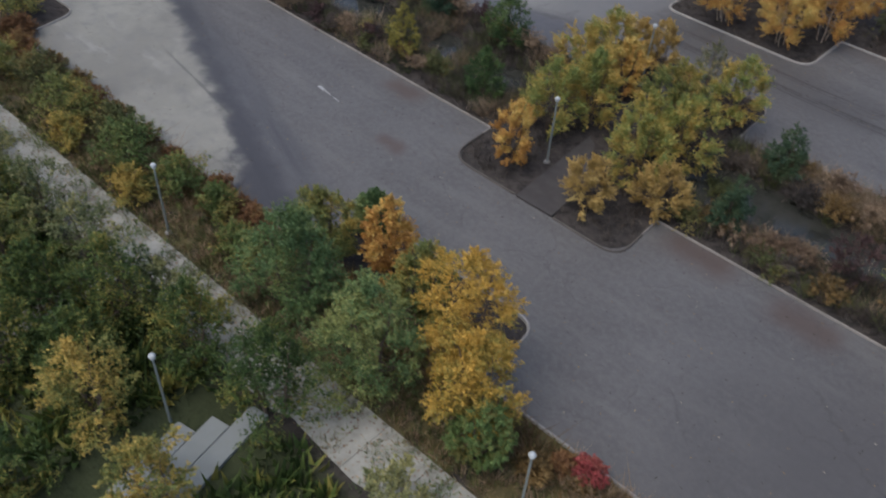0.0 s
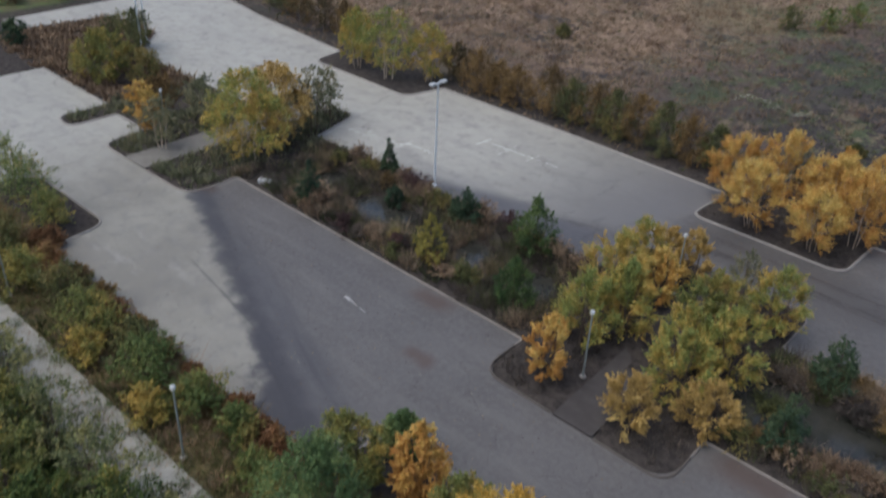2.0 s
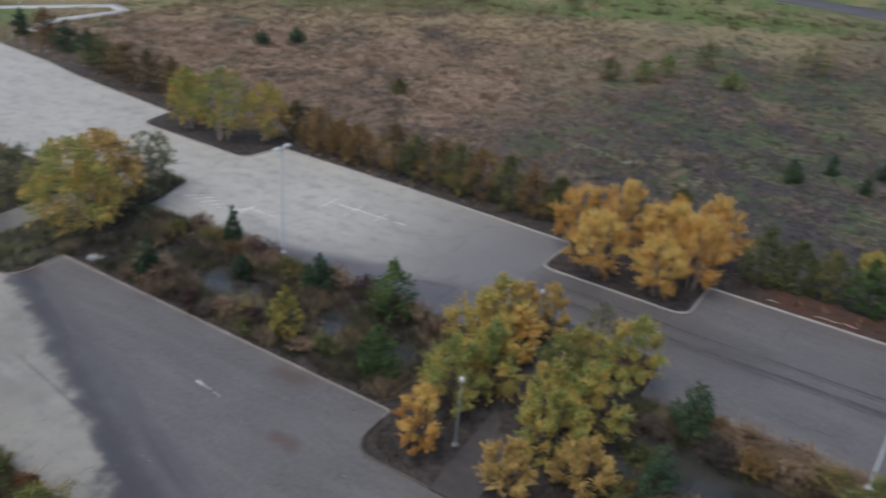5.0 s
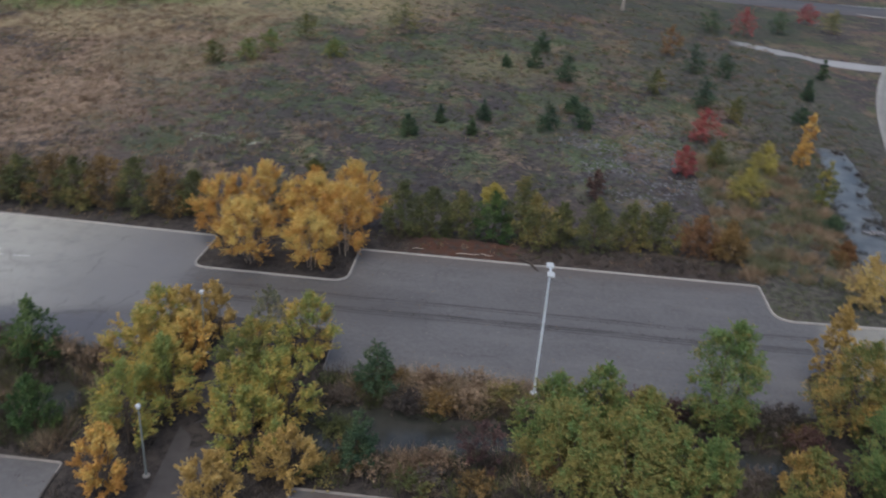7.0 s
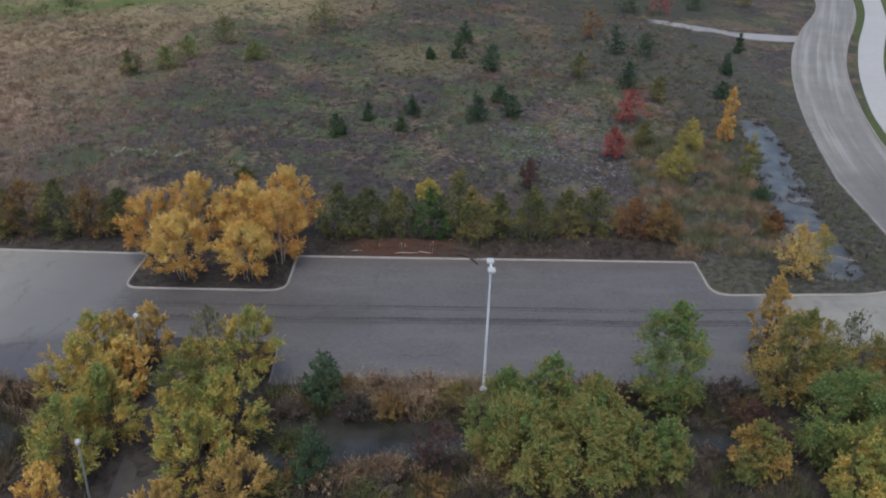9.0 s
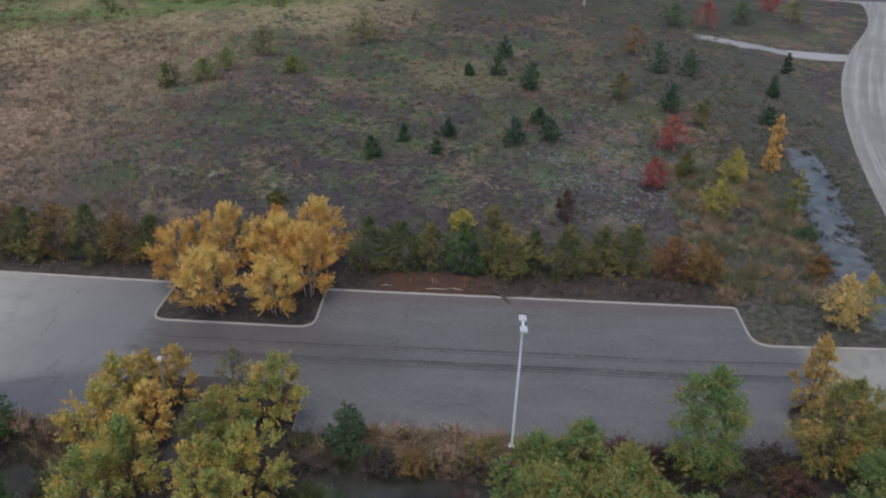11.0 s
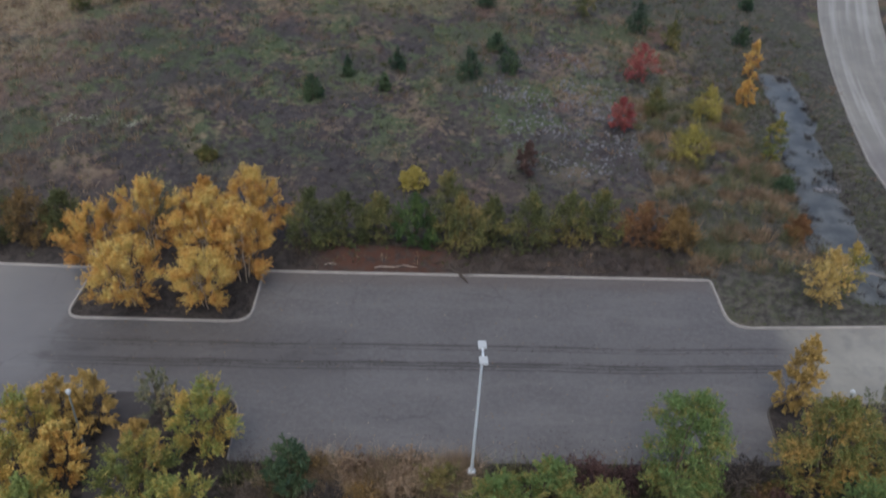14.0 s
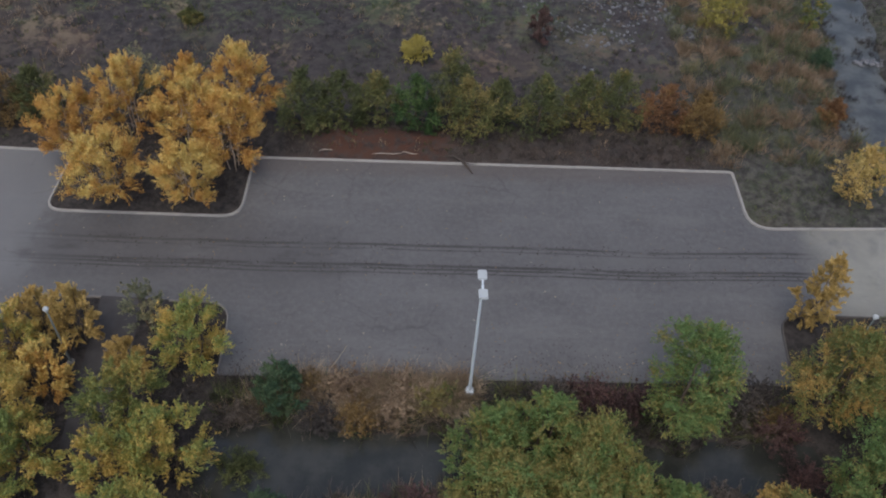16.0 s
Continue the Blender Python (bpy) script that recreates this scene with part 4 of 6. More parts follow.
def tufts(name, label, category, px, py, height, width, blades, leaf, seed, bend=0.5, z=None, wide=0.028):
    """Clumps of bent blades of grass or weeds, as one object."""
    g = np.random.RandomState(seed)
    n = len(px)
    z = ground_height(px, py) if z is None else z
    k = n * blades
    hx, hy, hz = np.repeat(px, blades), np.repeat(py, blades), np.repeat(z, blades)
    hh = np.repeat(height, blades) * g.uniform(0.55, 1.15, k)
    ww = np.repeat(width, blades)
    a = g.uniform(0, 6.283, k)
    rr = np.sqrt(g.uniform(0, 1, k)) * ww * 0.6
    bx, by = hx + rr * np.cos(a), hy + rr * np.sin(a)
    tx, ty = np.cos(a), np.sin(a)
    tx += g.normal(0, 0.7, k)
    ty += g.normal(0, 0.7, k)
    lean = bend * hh * g.uniform(0.2, 1, k)
    b = g.uniform(0, 6.283, k)
    sx, sy = np.cos(b) * wide * (0.6 + hh), np.sin(b) * wide * (0.6 + hh)
    v = np.zeros((k, 3, 3))
    v[:, 0] = np.stack([bx - sx, by - sy, hz - 0.03], 1)
    v[:, 1] = np.stack([bx + sx, by + sy, hz - 0.03], 1)
    v[:, 2] = np.stack([bx + tx * lean * 1.3, by + ty * lean * 1.3, hz + hh], 1)
    ob = part(name, mesh_of(name, v.reshape(-1, 3), np.arange(k * 3).reshape(-1, 3)), leaf)
    return tagged(ob, label, category, kind="stuff")


# golden birches in the bed on the north kerb
GOLD = "river birch with golden orange leaves and pale stems"
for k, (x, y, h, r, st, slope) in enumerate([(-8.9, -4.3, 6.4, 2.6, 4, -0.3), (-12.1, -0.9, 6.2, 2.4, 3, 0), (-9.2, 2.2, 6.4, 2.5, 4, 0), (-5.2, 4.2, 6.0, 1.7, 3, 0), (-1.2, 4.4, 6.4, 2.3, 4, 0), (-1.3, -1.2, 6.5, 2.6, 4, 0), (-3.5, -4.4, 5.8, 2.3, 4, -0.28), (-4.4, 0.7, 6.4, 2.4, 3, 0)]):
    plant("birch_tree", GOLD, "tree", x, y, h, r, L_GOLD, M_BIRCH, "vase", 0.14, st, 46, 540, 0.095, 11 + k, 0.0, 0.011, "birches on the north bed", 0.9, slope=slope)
plant("grey_shrub", "pale grey green shrub behind the birches", "shrub", -9.6, 6.6, 4.4, 1.9, L_GREY, M_DEADWOOD, "round", 0.05, 3, 22, 190, 0.12, 19, 0, 0.012)

# mixed trees on the bed with the walkway
MIXED = "yellow and green leafed tree beside a walkway"
for k, (x, y, h, r, leaf, st) in enumerate([(-10.7, -19.0, 6.6, 2.0, L_GOLDGREEN, 3), (-10.3, -23.0, 7.4, 2.5, L_GOLDGREEN, 3), (-8.0, -25.4, 7.0, 2.1, L_GOLDGREEN, 3), (-9.4, -28.2, 6.8, 2.4, L_GOLDGREEN, 3), (-8.3, -20.6, 5.8, 1.6, L_GOLD, 2), (-7.7, -16.8, 6.2, 1.4, L_DULLGOLD, 2), (-10.0, -16.4, 5.0, 1.3, L_DULLGOLD, 2),
                                            (-0.7, -18.2, 6.6, 2.2, L_GOLDGREEN, 3), (-3.9, -15.9, 5.4, 1.5, L_GREY, 3), (-3.4, -22.6, 7.2, 2.2, L_YELLOWGREEN, 3), (-0.9, -24.9, 7.0, 2.3, L_GOLDGREEN, 3), (-3.3, -26.2, 6.4, 1.8, L_GOLDGREEN, 2), (-2.0, -29.0, 6.4, 2.0, L_GOLDGREEN, 2), (-4.2, -19.4, 4.6, 1.2, L_DULLGOLD, 2),
                                            (-8.8, -33.0, 6.0, 1.5, L_GOLD, 2), (0.6, -30.6, 5.0, 1.7, L_DULLGOLD, 2), (-2.7, -33.3, 4.8, 1.7, L_DULLGOLD, 2)]):
    plant("mixed_tree", MIXED, "tree", x, y, h * 0.8, r * 0.95, leaf, M_BARK, "vase", 0.1, st, 26 if leaf is L_GREY else 36, 130 if leaf is L_GREY else 430 if r > 1.9 else 330, 0.105, 31 + k, 0.0, 0.016, "trees on the middle bed", 0.85)

# dark evergreens and small trees along the ditch
for k, (x, y, h, r, leaf, shape, lab) in enumerate([
        (4.5, -20.6, 4.6, 1.5, L_DEEP, "cone", "dark green conical young tree beside the ditch"), (4.6, -28.6, 4.8, 1.4, L_DEEP, "cone", "dark green young tree with pale flecks"),
        (-37.0, -28.7, 4.8, 1.1, L_DEEP, "cone", "dark green conical young tree beside the ditch"), (-36.5, -19.9, 4.2, 0.9, L_DEEP, "cone", "dark green conical young tree beside the ditch"),
        (-26.0, -21.2, 3.6, 1.4, L_DEEP, "cone", "dark green conical young tree beside the ditch"), (-18.8, -21.3, 5.2, 1.8, L_MIDGREEN, "bushy", "fresh green bushy young tree beside the ditch"),
        (-23.0, -28.6, 4.7, 1.2, L_YELLOW, "oval", "slim yellow leafed young tree by the kerb"), (-15.2, -28.3, 4.2, 1.5, L_MIDGREEN, "bushy", "bushy green young tree by the ditch"),
        (-32.6, -23.0, 2.4, 0.9, L_DEEP, "oval", "small dark shrub in the ditch")]):
    plant("young_tree", lab, "tree", x, y, h, r * 1.2, leaf, M_BARK, shape, 0.04, 1, 56, 120, 0.105, 51 + k, 0, 0.018, "young trees along the ditch", 0.12)
plant("red_shrub", "thin dark red shrub at the water's edge", "shrub", 11.9, -27.9, 3.8, 1.5, L_MAROON, M_DEADWOOD, "vase", 0.1, 5, 26, 110, 0.1, 71, 0, 0.012, shag=0.6)

# green trees over the east pond of the ditch
BIGGREEN = "green tree turning yellow over the ditch"
for k, (x, y, h, r, leaf) in enumerate([(19.0, -23.8, 7.0, 2.2, L_GREEN), (16.2, -24.2, 6.2, 2.2, L_GREEN), (21.6, -25.0, 6.2, 2.4, L_GREEN), (16.9, -27.6, 5.4, 2.7, L_GREEN), (20.4, -28.2, 5.4, 2.8, L_GREEN), (23.2, -27.6, 4.6, 1.9, L_GREEN), (27.3, -21.0, 8.2, 2.7, L_GREEN), (25.4, -28.2, 4.6, 1.6, L_GREEN),
                                        (30.8, -28.2, 4.5, 1.6, L_GREENGOLD), (36.2, -20.4, 7.2, 2.9, L_GREENGOLD), (36.8, -26.2, 6.8, 3.0, L_GREEN), (36.6, -14.2, 6.8, 1.6, L_DULLGOLD), (41.4, -16.6, 5.0, 2.0, L_GREY),
                                        (41.2, -21.6, 6.2, 2.5, L_GREENGOLD), (35.8, -30.0, 5.8, 2.3, L_GOLDGREEN), (40.2, -26.6, 6.2, 2.6, L_GREENGOLD), (39.4, -30.6, 5.6, 2.3, L_GREEN)]):
    plant("ditch_tree", BIGGREEN, "tree", x, y, h, r, leaf, M_BARK, "egg" if leaf in (L_GREEN, L_GREENGOLD) else "oval", 0.04, 2, 24 if leaf is L_GREY else 74, 150 if leaf is L_GREY else 400 if r > 2.55 else 270 if r > 2.1 else 210, 0.105, 81 + k, 0, 0.018, "trees over the ditch", 0.55)

# trees on the west bed of the planted strip
for k, (x, y, h, r, leaf, st) in enumerate([(-48.0, -27.0, 8.6, 4.4, L_GOLDGREEN, 3), (-50.0, -22.0, 7.6, 3.8, L_DULLGOLD, 3), (-48.6, -18.6, 7.4, 1.9, L_GREY, 2), (-50.6, -15.2, 5.6, 2.0, L_GREY, 2), (-55.0, -31.8, 5.2, 2.4, L_GREY, 3), (-59.0, -31.0, 5.6, 1.8, L_GOLD, 2),
                                            (-57.4, -25.0, 5.4, 2.4, L_GREY, 2), (-64.0, -26.5, 4.4, 2.2, L_RUSSET, 2), (-76.0, -26.6, 6.7, 3.5, L_YELLOWGREEN, 2), (-79.8, -21.6, 6.1, 3.2, L_OLIVE, 2), (-72.0, -23.5, 4.6, 2.4, L_OLIVE, 2), (-84.0, -17.5, 5.2, 2.2, L_OLIVE, 2), (-93.6, -28.5, 3.6, 1.6, L_DEEP, 1)]):
    plant("strip_tree", "airy autumn tree on the planted strip", "tree", x, y, h, r, leaf, M_BIRCH if st == 3 else M_BARK, "vase", 0.12, st, 80 if r > 3.4 else 30, 260 if r > 3.4 else 110 if leaf is L_GREY else 220, 0.14, 101 + k, 0, 0.014, "trees on the west bed", 0.45)

# hedge row behind the north kerb
HEDGE = [(-45.6, 3.0, 5.0, 2.3, L_RUSSET), (-42.5, 2.9, 4.6, 2.0, L_RUSSET), (-39.7, 2.6, 4.8, 2.1, L_RUSSET), (-35.8, 3.6, 5.4, 2.2, L_RUSSET), (-33.0, 3.4, 4.8, 2.0, L_OLIVE), (-30.0, 4.0, 5.0, 2.4, L_RUSSET), (-27.4, 3.2, 5.2, 2.1, L_OLIVE),
         (-25.0, 3.8, 5.4, 2.3, L_RUSSET), (-21.9, 3.4, 5.6, 2.1, L_OLIVE), (-19.0, 3.4, 4.9, 2.0, L_RUSSET), (-16.4, 3.8, 4.8, 1.9, L_OLIVE), (3.2, 3.1, 5.6, 2.1, L_OLIVE), (5.9, 3.9, 5.0, 1.8, L_OLIVE), (8.7, 4.4, 4.8, 1.8, L_OLIVE),
         (11.7, 3.6, 5.2, 1.7, L_MIDGREEN), (14.3, 5.4, 6.4, 2.1, L_OLIVE), (15.4, 3.0, 5.2, 1.9, L_OLIVE), (18.0, 4.6, 4.3, 1.7, L_OLIVE), (21.0, 3.8, 5.2, 2.0, L_OLIVE), (24.4, 4.9, 5.2, 1.8, L_OLIVE), (27.2, 5.4, 5.0, 1.9, L_OLIVE), (30.8, 4.8, 4.2, 2.0, L_ORANGE), (33.3, 4.0, 4.2, 1.8, L_RUSSET)]
for k, (x, y, h, r, leaf) in enumerate(HEDGE):
    lab = {L_OLIVE: "olive green bushy tree in a hedge row", L_RUSSET: "russet brown bushy tree in a hedge row", L_MIDGREEN: "green bushy tree in a hedge row", L_ORANGE: "burnt orange bushy tree in a hedge row"}[leaf]
    plant("hedge_tree", lab, "tree", x, y, h, r * 1.08, leaf, M_BARK, "bushy", 0.02, 1, 34, 230, 0.115, 121 + k, 0, 0.018, "hedge row on the north kerb", 0.3, fill=0.5)
for k, (x, y, h, r, leaf) in enumerate([(-60.6, -2.0, 7.0, 2.4, L_GOLDGREEN), (-55.2, -2.0, 8.4, 3.2, L_GOLDGREEN), (-51.8, 1.2, 6.8, 2.6, L_GOLDGREEN), (-63.5, 0.6, 6.4, 2.0, L_GOLDGREEN)]):
    plant("birch_tree", "yellow and green birch with pale stems", "tree", x, y, h, r, leaf, M_BIRCH, "vase", 0.12, 3, 40, 240, 0.14, 160 + k, 0, 0.014, "birches on the far bed", 0.45)
for k, (x, y, h, r, leaf) in enumerate([(-49.5, 4.0, 4.8, 2.4, L_RUST), (-70.5, 4.6, 5.2, 2.7, L_RUST), (-75.1, 5.2, 5.4, 2.8, L_RUST), (-80.0, 5.0, 5.5, 2.8, L_RUST), (-85.0, 5.8, 5.6, 2.9, L_OLIVE), (-112.5, -14.5, 4.2, 2.8, L_RUST), (-114.0, -20.5, 3.4, 2.4, L_RUST), (-114.0, -8.5, 3.4, 1.8, L_RUST), (-114.5, -5.5, 3.6, 2.0, L_RUST), (-113.5, 1.0, 4.6, 1.3, L_OLIVE), (-90, 7.5, 4.8, 2.2, L_DEEP), (-97.3, 9.5, 4.3, 2.2, L_DEEP), (-102.2, 9.6, 5.7, 2.4, L_RUST), (-108.7, 10.2, 4.2, 1.6, L_DEEP)]):
    plant("hedge_tree", "russet and olive bushy tree at the far end of the lot", "tree", x, y, h, r, leaf, M_BARK, "bushy", 0.03, 1, 26, 110, 0.18, 170 + k, 0, 0.018, "hedge row on the north kerb", fill=0.5)

# scattered saplings in the field
FIELD = [(-30.0, 50.8, 4.2, 1.6, L_OLIVE), (-26.1, 55.5, 3.9, 1.9, L_GREEN), (-23.9, 59.3, 4.0, 1.7, L_GREEN), (-20.1, 67.3, 5.1, 2.7, L_OLIVE), (-14.1, 60.1, 3.3, 1.7, L_GREEN), (-5.6, 77.5, 6.3, 4.3, L_OLIVE), (12.1, 62.5, 2.5, 0.8, L_DEEP), (16.3, 62.9, 4.2, 1.1, L_DEEP), (17.8, 72.6, 4.0, 1.4, L_DEEP), (21.1, 57.5, 5.3, 1.6, L_DEEP), (4.1, 35.4, 3.2, 0.7, L_DEEP), (9.6, 37.4, 3.2, 0.9, L_DEEP), (8.3, 32.4, 2.8, 0.7, L_DEEP), (17.6, 35.4, 4.6, 1.4, L_DEEP), (21.3, 42.8, 3.0, 1.1, L_DEEP), (22.4, 37.5, 3.6, 1.2, L_DEEP), (0.8, 29.7, 3.1, 1.1, L_DEEP), (34.1, 56.7, 4.5, 1.4, L_OLIVE), (42.5, 72.3, 5.9, 1.9, L_DEEP), (47.6, 72.2, 5.0, 1.9, L_DEEP), (40.1, 51.1, 5.5, 1.8, L_DEEP), (43.6, 47.4, 4.3, 1.4, L_OLIVE), (37.3, 36.8, 5.4, 2.0, L_RED), (32.9, 25.3, 4.3, 1.4, L_RED), (37.0, 27.9, 4.1, 1.3, L_OLIVE), (42.5, 27.6, 4.7, 2.0, L_YELLOW), (38.5, 19.0, 4.7, 2.3, L_YELLOW), (22.1, 15.7, 4.0, 1.1, L_MAROON), (51.6, 40.4, 5.5, 1.3, L_GOLD), (48.2, 32.1, 3.8, 1.1, L_GOLD), (46.8, 19.5, 6.2, 1.1, L_YELLOWGREEN), (40.2, 82.7, 6.2, 2.0, L_ORANGE), (53.1, 109.5, 6.0, 2.4, L_DEEP), (59.1, 108.1, 6.5, 3.0, L_RED), (67.7, 114.2, 6.2, 2.5, L_DEEP), (76.9, 126.2, 5.4, 2.7, L_RED), (79.9, 118.6, 5.7, 2.6, L_OLIVE), (65.3, 77.9, 4.2, 1.0, L_DEEP), (58.6, 63.8, 4.3, 1.1, L_DEEP), (11.5, 13.0, 2.6, 1.3, L_YELLOW), (43.2, -2.6, 6.0, 1.8, L_DULLGOLD), (46.6, 0.4, 5.2, 1.6, L_YELLOWGREEN), (44.8, 6.4, 2.8, 1.1, L_ORANGE), (46.5, 14.6, 1.8, 1.2, L_DEEP), (-7.9, 16.8, 1.8, 0.9, L_OLIVE), (-50.3, 25.9, 2.4, 1.2, L_OLIVE), (-79.8, 31.5, 2.8, 1.2, L_DEEP), (-77.2, 36.5, 2.8, 1.5, L_DEEP), (-54, 92, 4.6, 2.6, L_OLIVE), (53.5, 50, 3.2, 1.1, L_DEEP)]
NAMES = {L_OLIVE: "olive green", L_GREEN: "green", L_DEEP: "dark green", L_RED: "scarlet", L_YELLOW: "bright yellow", L_MAROON: "dull maroon", L_GOLD: "golden orange", L_YELLOWGREEN: "yellow and green", L_GOLDGREEN: "gold and green", L_ORANGE: "burnt orange", L_DULLGOLD: "dull gold"}
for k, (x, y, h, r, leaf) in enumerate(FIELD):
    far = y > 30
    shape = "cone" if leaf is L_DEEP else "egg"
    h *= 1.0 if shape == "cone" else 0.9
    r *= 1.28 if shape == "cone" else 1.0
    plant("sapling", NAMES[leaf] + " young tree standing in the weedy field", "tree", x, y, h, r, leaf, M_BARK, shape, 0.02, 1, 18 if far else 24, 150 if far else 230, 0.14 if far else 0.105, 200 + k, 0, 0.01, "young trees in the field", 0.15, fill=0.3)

# trees between the south lot and the path
SOUTH = [(-6.9, -46.2, 6.2, 1.8, L_GOLD, "oval"), (-3.6, -47.0, 5.6, 2.0, L_YELLOWGREEN, "oval"), (0.2, -48.0, 8.4, 2.9, L_YOLK, "oval"), (2.6, -50.4, 6.6, 2.6, L_YOLK, "oval"), (-8.8, -51.3, 7.2, 2.8, L_SILVER, "bushy"), (-2.4, -52.2, 7.6, 2.9, L_SILVER, "bushy"),
         (-10.8, -47.6, 5.2, 2.2, L_YELLOWGREEN, "oval"), (-10.4, -43.9, 3.0, 1.4, L_SILVER, "dome"), (4.4, -51.6, 4.4, 1.6, L_GREEN, "oval")]
for k, (x, y, h, r, leaf, shape) in enumerate(SOUTH):
    lab = {L_GOLD: "golden leafed tree beside the south lot", L_YOLK: "deep yellow leafed tree beside the south lot", L_YELLOWGREEN: "yellow and green tree beside the south lot", L_SILVER: "silvery green pine-like tree beside the path", L_GREEN: "green tree beside the path"}[leaf]
    plant("roadside_tree", lab, "tree", x, y, h, r, leaf, M_BARK, shape, 0.06, 2, 44, 400, 0.11, 300 + k, 0, 0.018, "trees beside the path", 0.35)
WOOD = [(-4.2, -56.6, 6.6, 2.8, L_DARKWOOD), (-9.4, -62.6, 6.2, 2.6, L_YELLOWGREEN), (-3.9, -63.2, 5.2, 2.3, L_YELLOWGREEN), (-18.9, -57.2, 5.4, 2.3, L_THIN), (-24.0, -57.4, 5.4, 2.5, L_THIN), (-9.6, -57.0, 5.8, 2.3, L_DARKWOOD), (3.6, -56.6, 4.6, 1.9, L_THIN), (-13.0, -56.4, 4.6, 1.6, L_THIN),
        (-21.8, -60.8, 6.0, 2.8, L_YELLOWGREEN), (-14.4, -58.2, 6.0, 2.5, L_DARKWOOD), (-27.6, -61.6, 6.4, 3.0, L_DARKWOOD), (-29.6, -57.4, 5.6, 2.6, L_THIN), (-16.2, -64.0, 6.0, 2.8, L_DARKWOOD), (-37.0, -58.0, 6.0, 2.8, L_DARKWOOD), (-34.0, -62.0, 6.0, 3.0, L_DARKWOOD), (-22.6, -65.5, 6.2, 3.0, L_DARKWOOD), (-33.6, -56.8, 5.0, 2.0, L_THIN),
        (1.4, -64.6, 3.8, 1.8, L_DARKWOOD), (-43.0, -57.4, 6.0, 2.6, L_SILVER), (-9.5, -68.0, 5.4, 2.6, L_DARKWOOD), (-29.0, -67.0, 6.0, 3.0, L_DARKWOOD), (8.5, -57.6, 4.6, 2.0, L_GREEN), (-12.4, -61.4, 5.0, 2.2, L_DARKWOOD), (-17.6, -60.6, 5.4, 2.2, L_DARKWOOD), (-25.4, -58.8, 5.8, 2.2, L_DARKWOOD)]
for k, (x, y, h, r, leaf) in enumerate(WOOD):
    lab = {L_GREEN: "green turning tree hanging over the path", L_YELLOWGREEN: "yellow tipped tree in the dense planting", L_DARKWOOD: "dark green tree in the dense planting", L_SILVER: "silvery green tree in the dense planting", L_THIN: "thin pale leafed tree hanging over the path"}[leaf]
    plant("wood_tree", lab, "tree", x, y, h, r, leaf, M_BARK, "bushy" if leaf is L_DARKWOOD else "oval", 0.08, 2, 38, 110 if leaf is L_THIN else 190, 0.125, 330 + k, 0, 0.018, "dense trees beside the path", 0.35, fill=0.45)
SHRUBS = [(-25.2, -50.9, 3.6, 2.6, L_SHRUB), (-21.2, -49.8, 2.8, 2.0, L_SHRUB), (-32.5, -50.6, 3.4, 2.6, L_YELLOWGREEN), (-17.6, -49.6, 2.6, 1.5, L_SHRUB), (-28.4, -49.6, 2.8, 1.9, L_OLIVE), (-36.8, -50.2, 3.2, 2.3, L_OLIVE), (-40.8, -51.4, 3.2, 2.2, L_YELLOWGREEN),
          (-15.2, -48.9, 1.9, 1.2, L_ORANGE), (-19.4, -48.4, 1.5, 1.1, L_ORANGE), (-35.0, -48.4, 1.7, 1.4, L_RUSSET), (-30.5, -48.5, 1.4, 1.2, L_RUSSET), (-38.6, -48.4, 1.6, 1.3, L_RUSSET), (8.6, -48.9, 1.7, 0.8, L_RED), (7.4, -49.3, 1.3, 0.7, L_ORANGE), (12.4, -48.9, 1.8, 1.1, L_ORANGE), (-14.0, -51.0, 2.6, 1.6, L_SHRUB),
          (-47.6, -46.0, 3.4, 2.0, L_YELLOWGREEN), (-51.0, -46.0, 5.4, 2.8, L_SHRUB), (-55.5, -45.8, 5.4, 2.6, L_SILVER), (-46.5, -50.0, 2.8, 2.0, L_OLIVE), (-50.5, -50.5, 3.4, 2.2, L_YELLOWGREEN), (-60, -51, 4.6, 2.6, L_SHRUB), (-66, -50, 4.2, 2.4, L_OLIVE), (-24.0, -48.5, 1.2, 0.9, L_ORANGE), (-16.9, -48.5, 1.3, 1.0, L_ORANGE), (-27.0, -48.5, 1.3, 1.0, L_RUSSET), (-33.0, -48.6, 1.5, 1.3, L_ORANGE), (-42.3, -48.7, 1.8, 1.4, L_ORANGE), (-45.0, -47.4, 1.8, 1.4, L_ORANGE), (-43.4, -52.0, 2.6, 2.0, L_YELLOWGREEN), (-22.8, -52.3, 2.4, 1.5, L_YELLOWGREEN), (-30.2, -52.2, 2.4, 1.5, L_YELLOWGREEN), (6.6, -50.4, 1.4, 1.0, L_RUSSET)]
for k, (x, y, h, r, leaf) in enumerate(SHRUBS):
    lab = {L_SHRUB: "leafy green shrub beside the south lot", L_OLIVE: "olive brown shrub beside the south lot", L_ORANGE: "rusty orange low shrub at the kerb", L_RUSSET: "russet brown shrub at the kerb", L_RED: "flaming red shrub at the kerb", L_SILVER: "silvery green tall shrub beside the lot", L_YELLOWGREEN: "yellow green shrub beside the path"}[leaf]
    plant("shrub", lab, "shrub", x, y, h, r, leaf, M_BARK, "dome", 0.02, 3, 26, 150, 0.12, 380 + k, 0, 0.014, "shrubs beside the south lot", 0.3, fill=0.3)

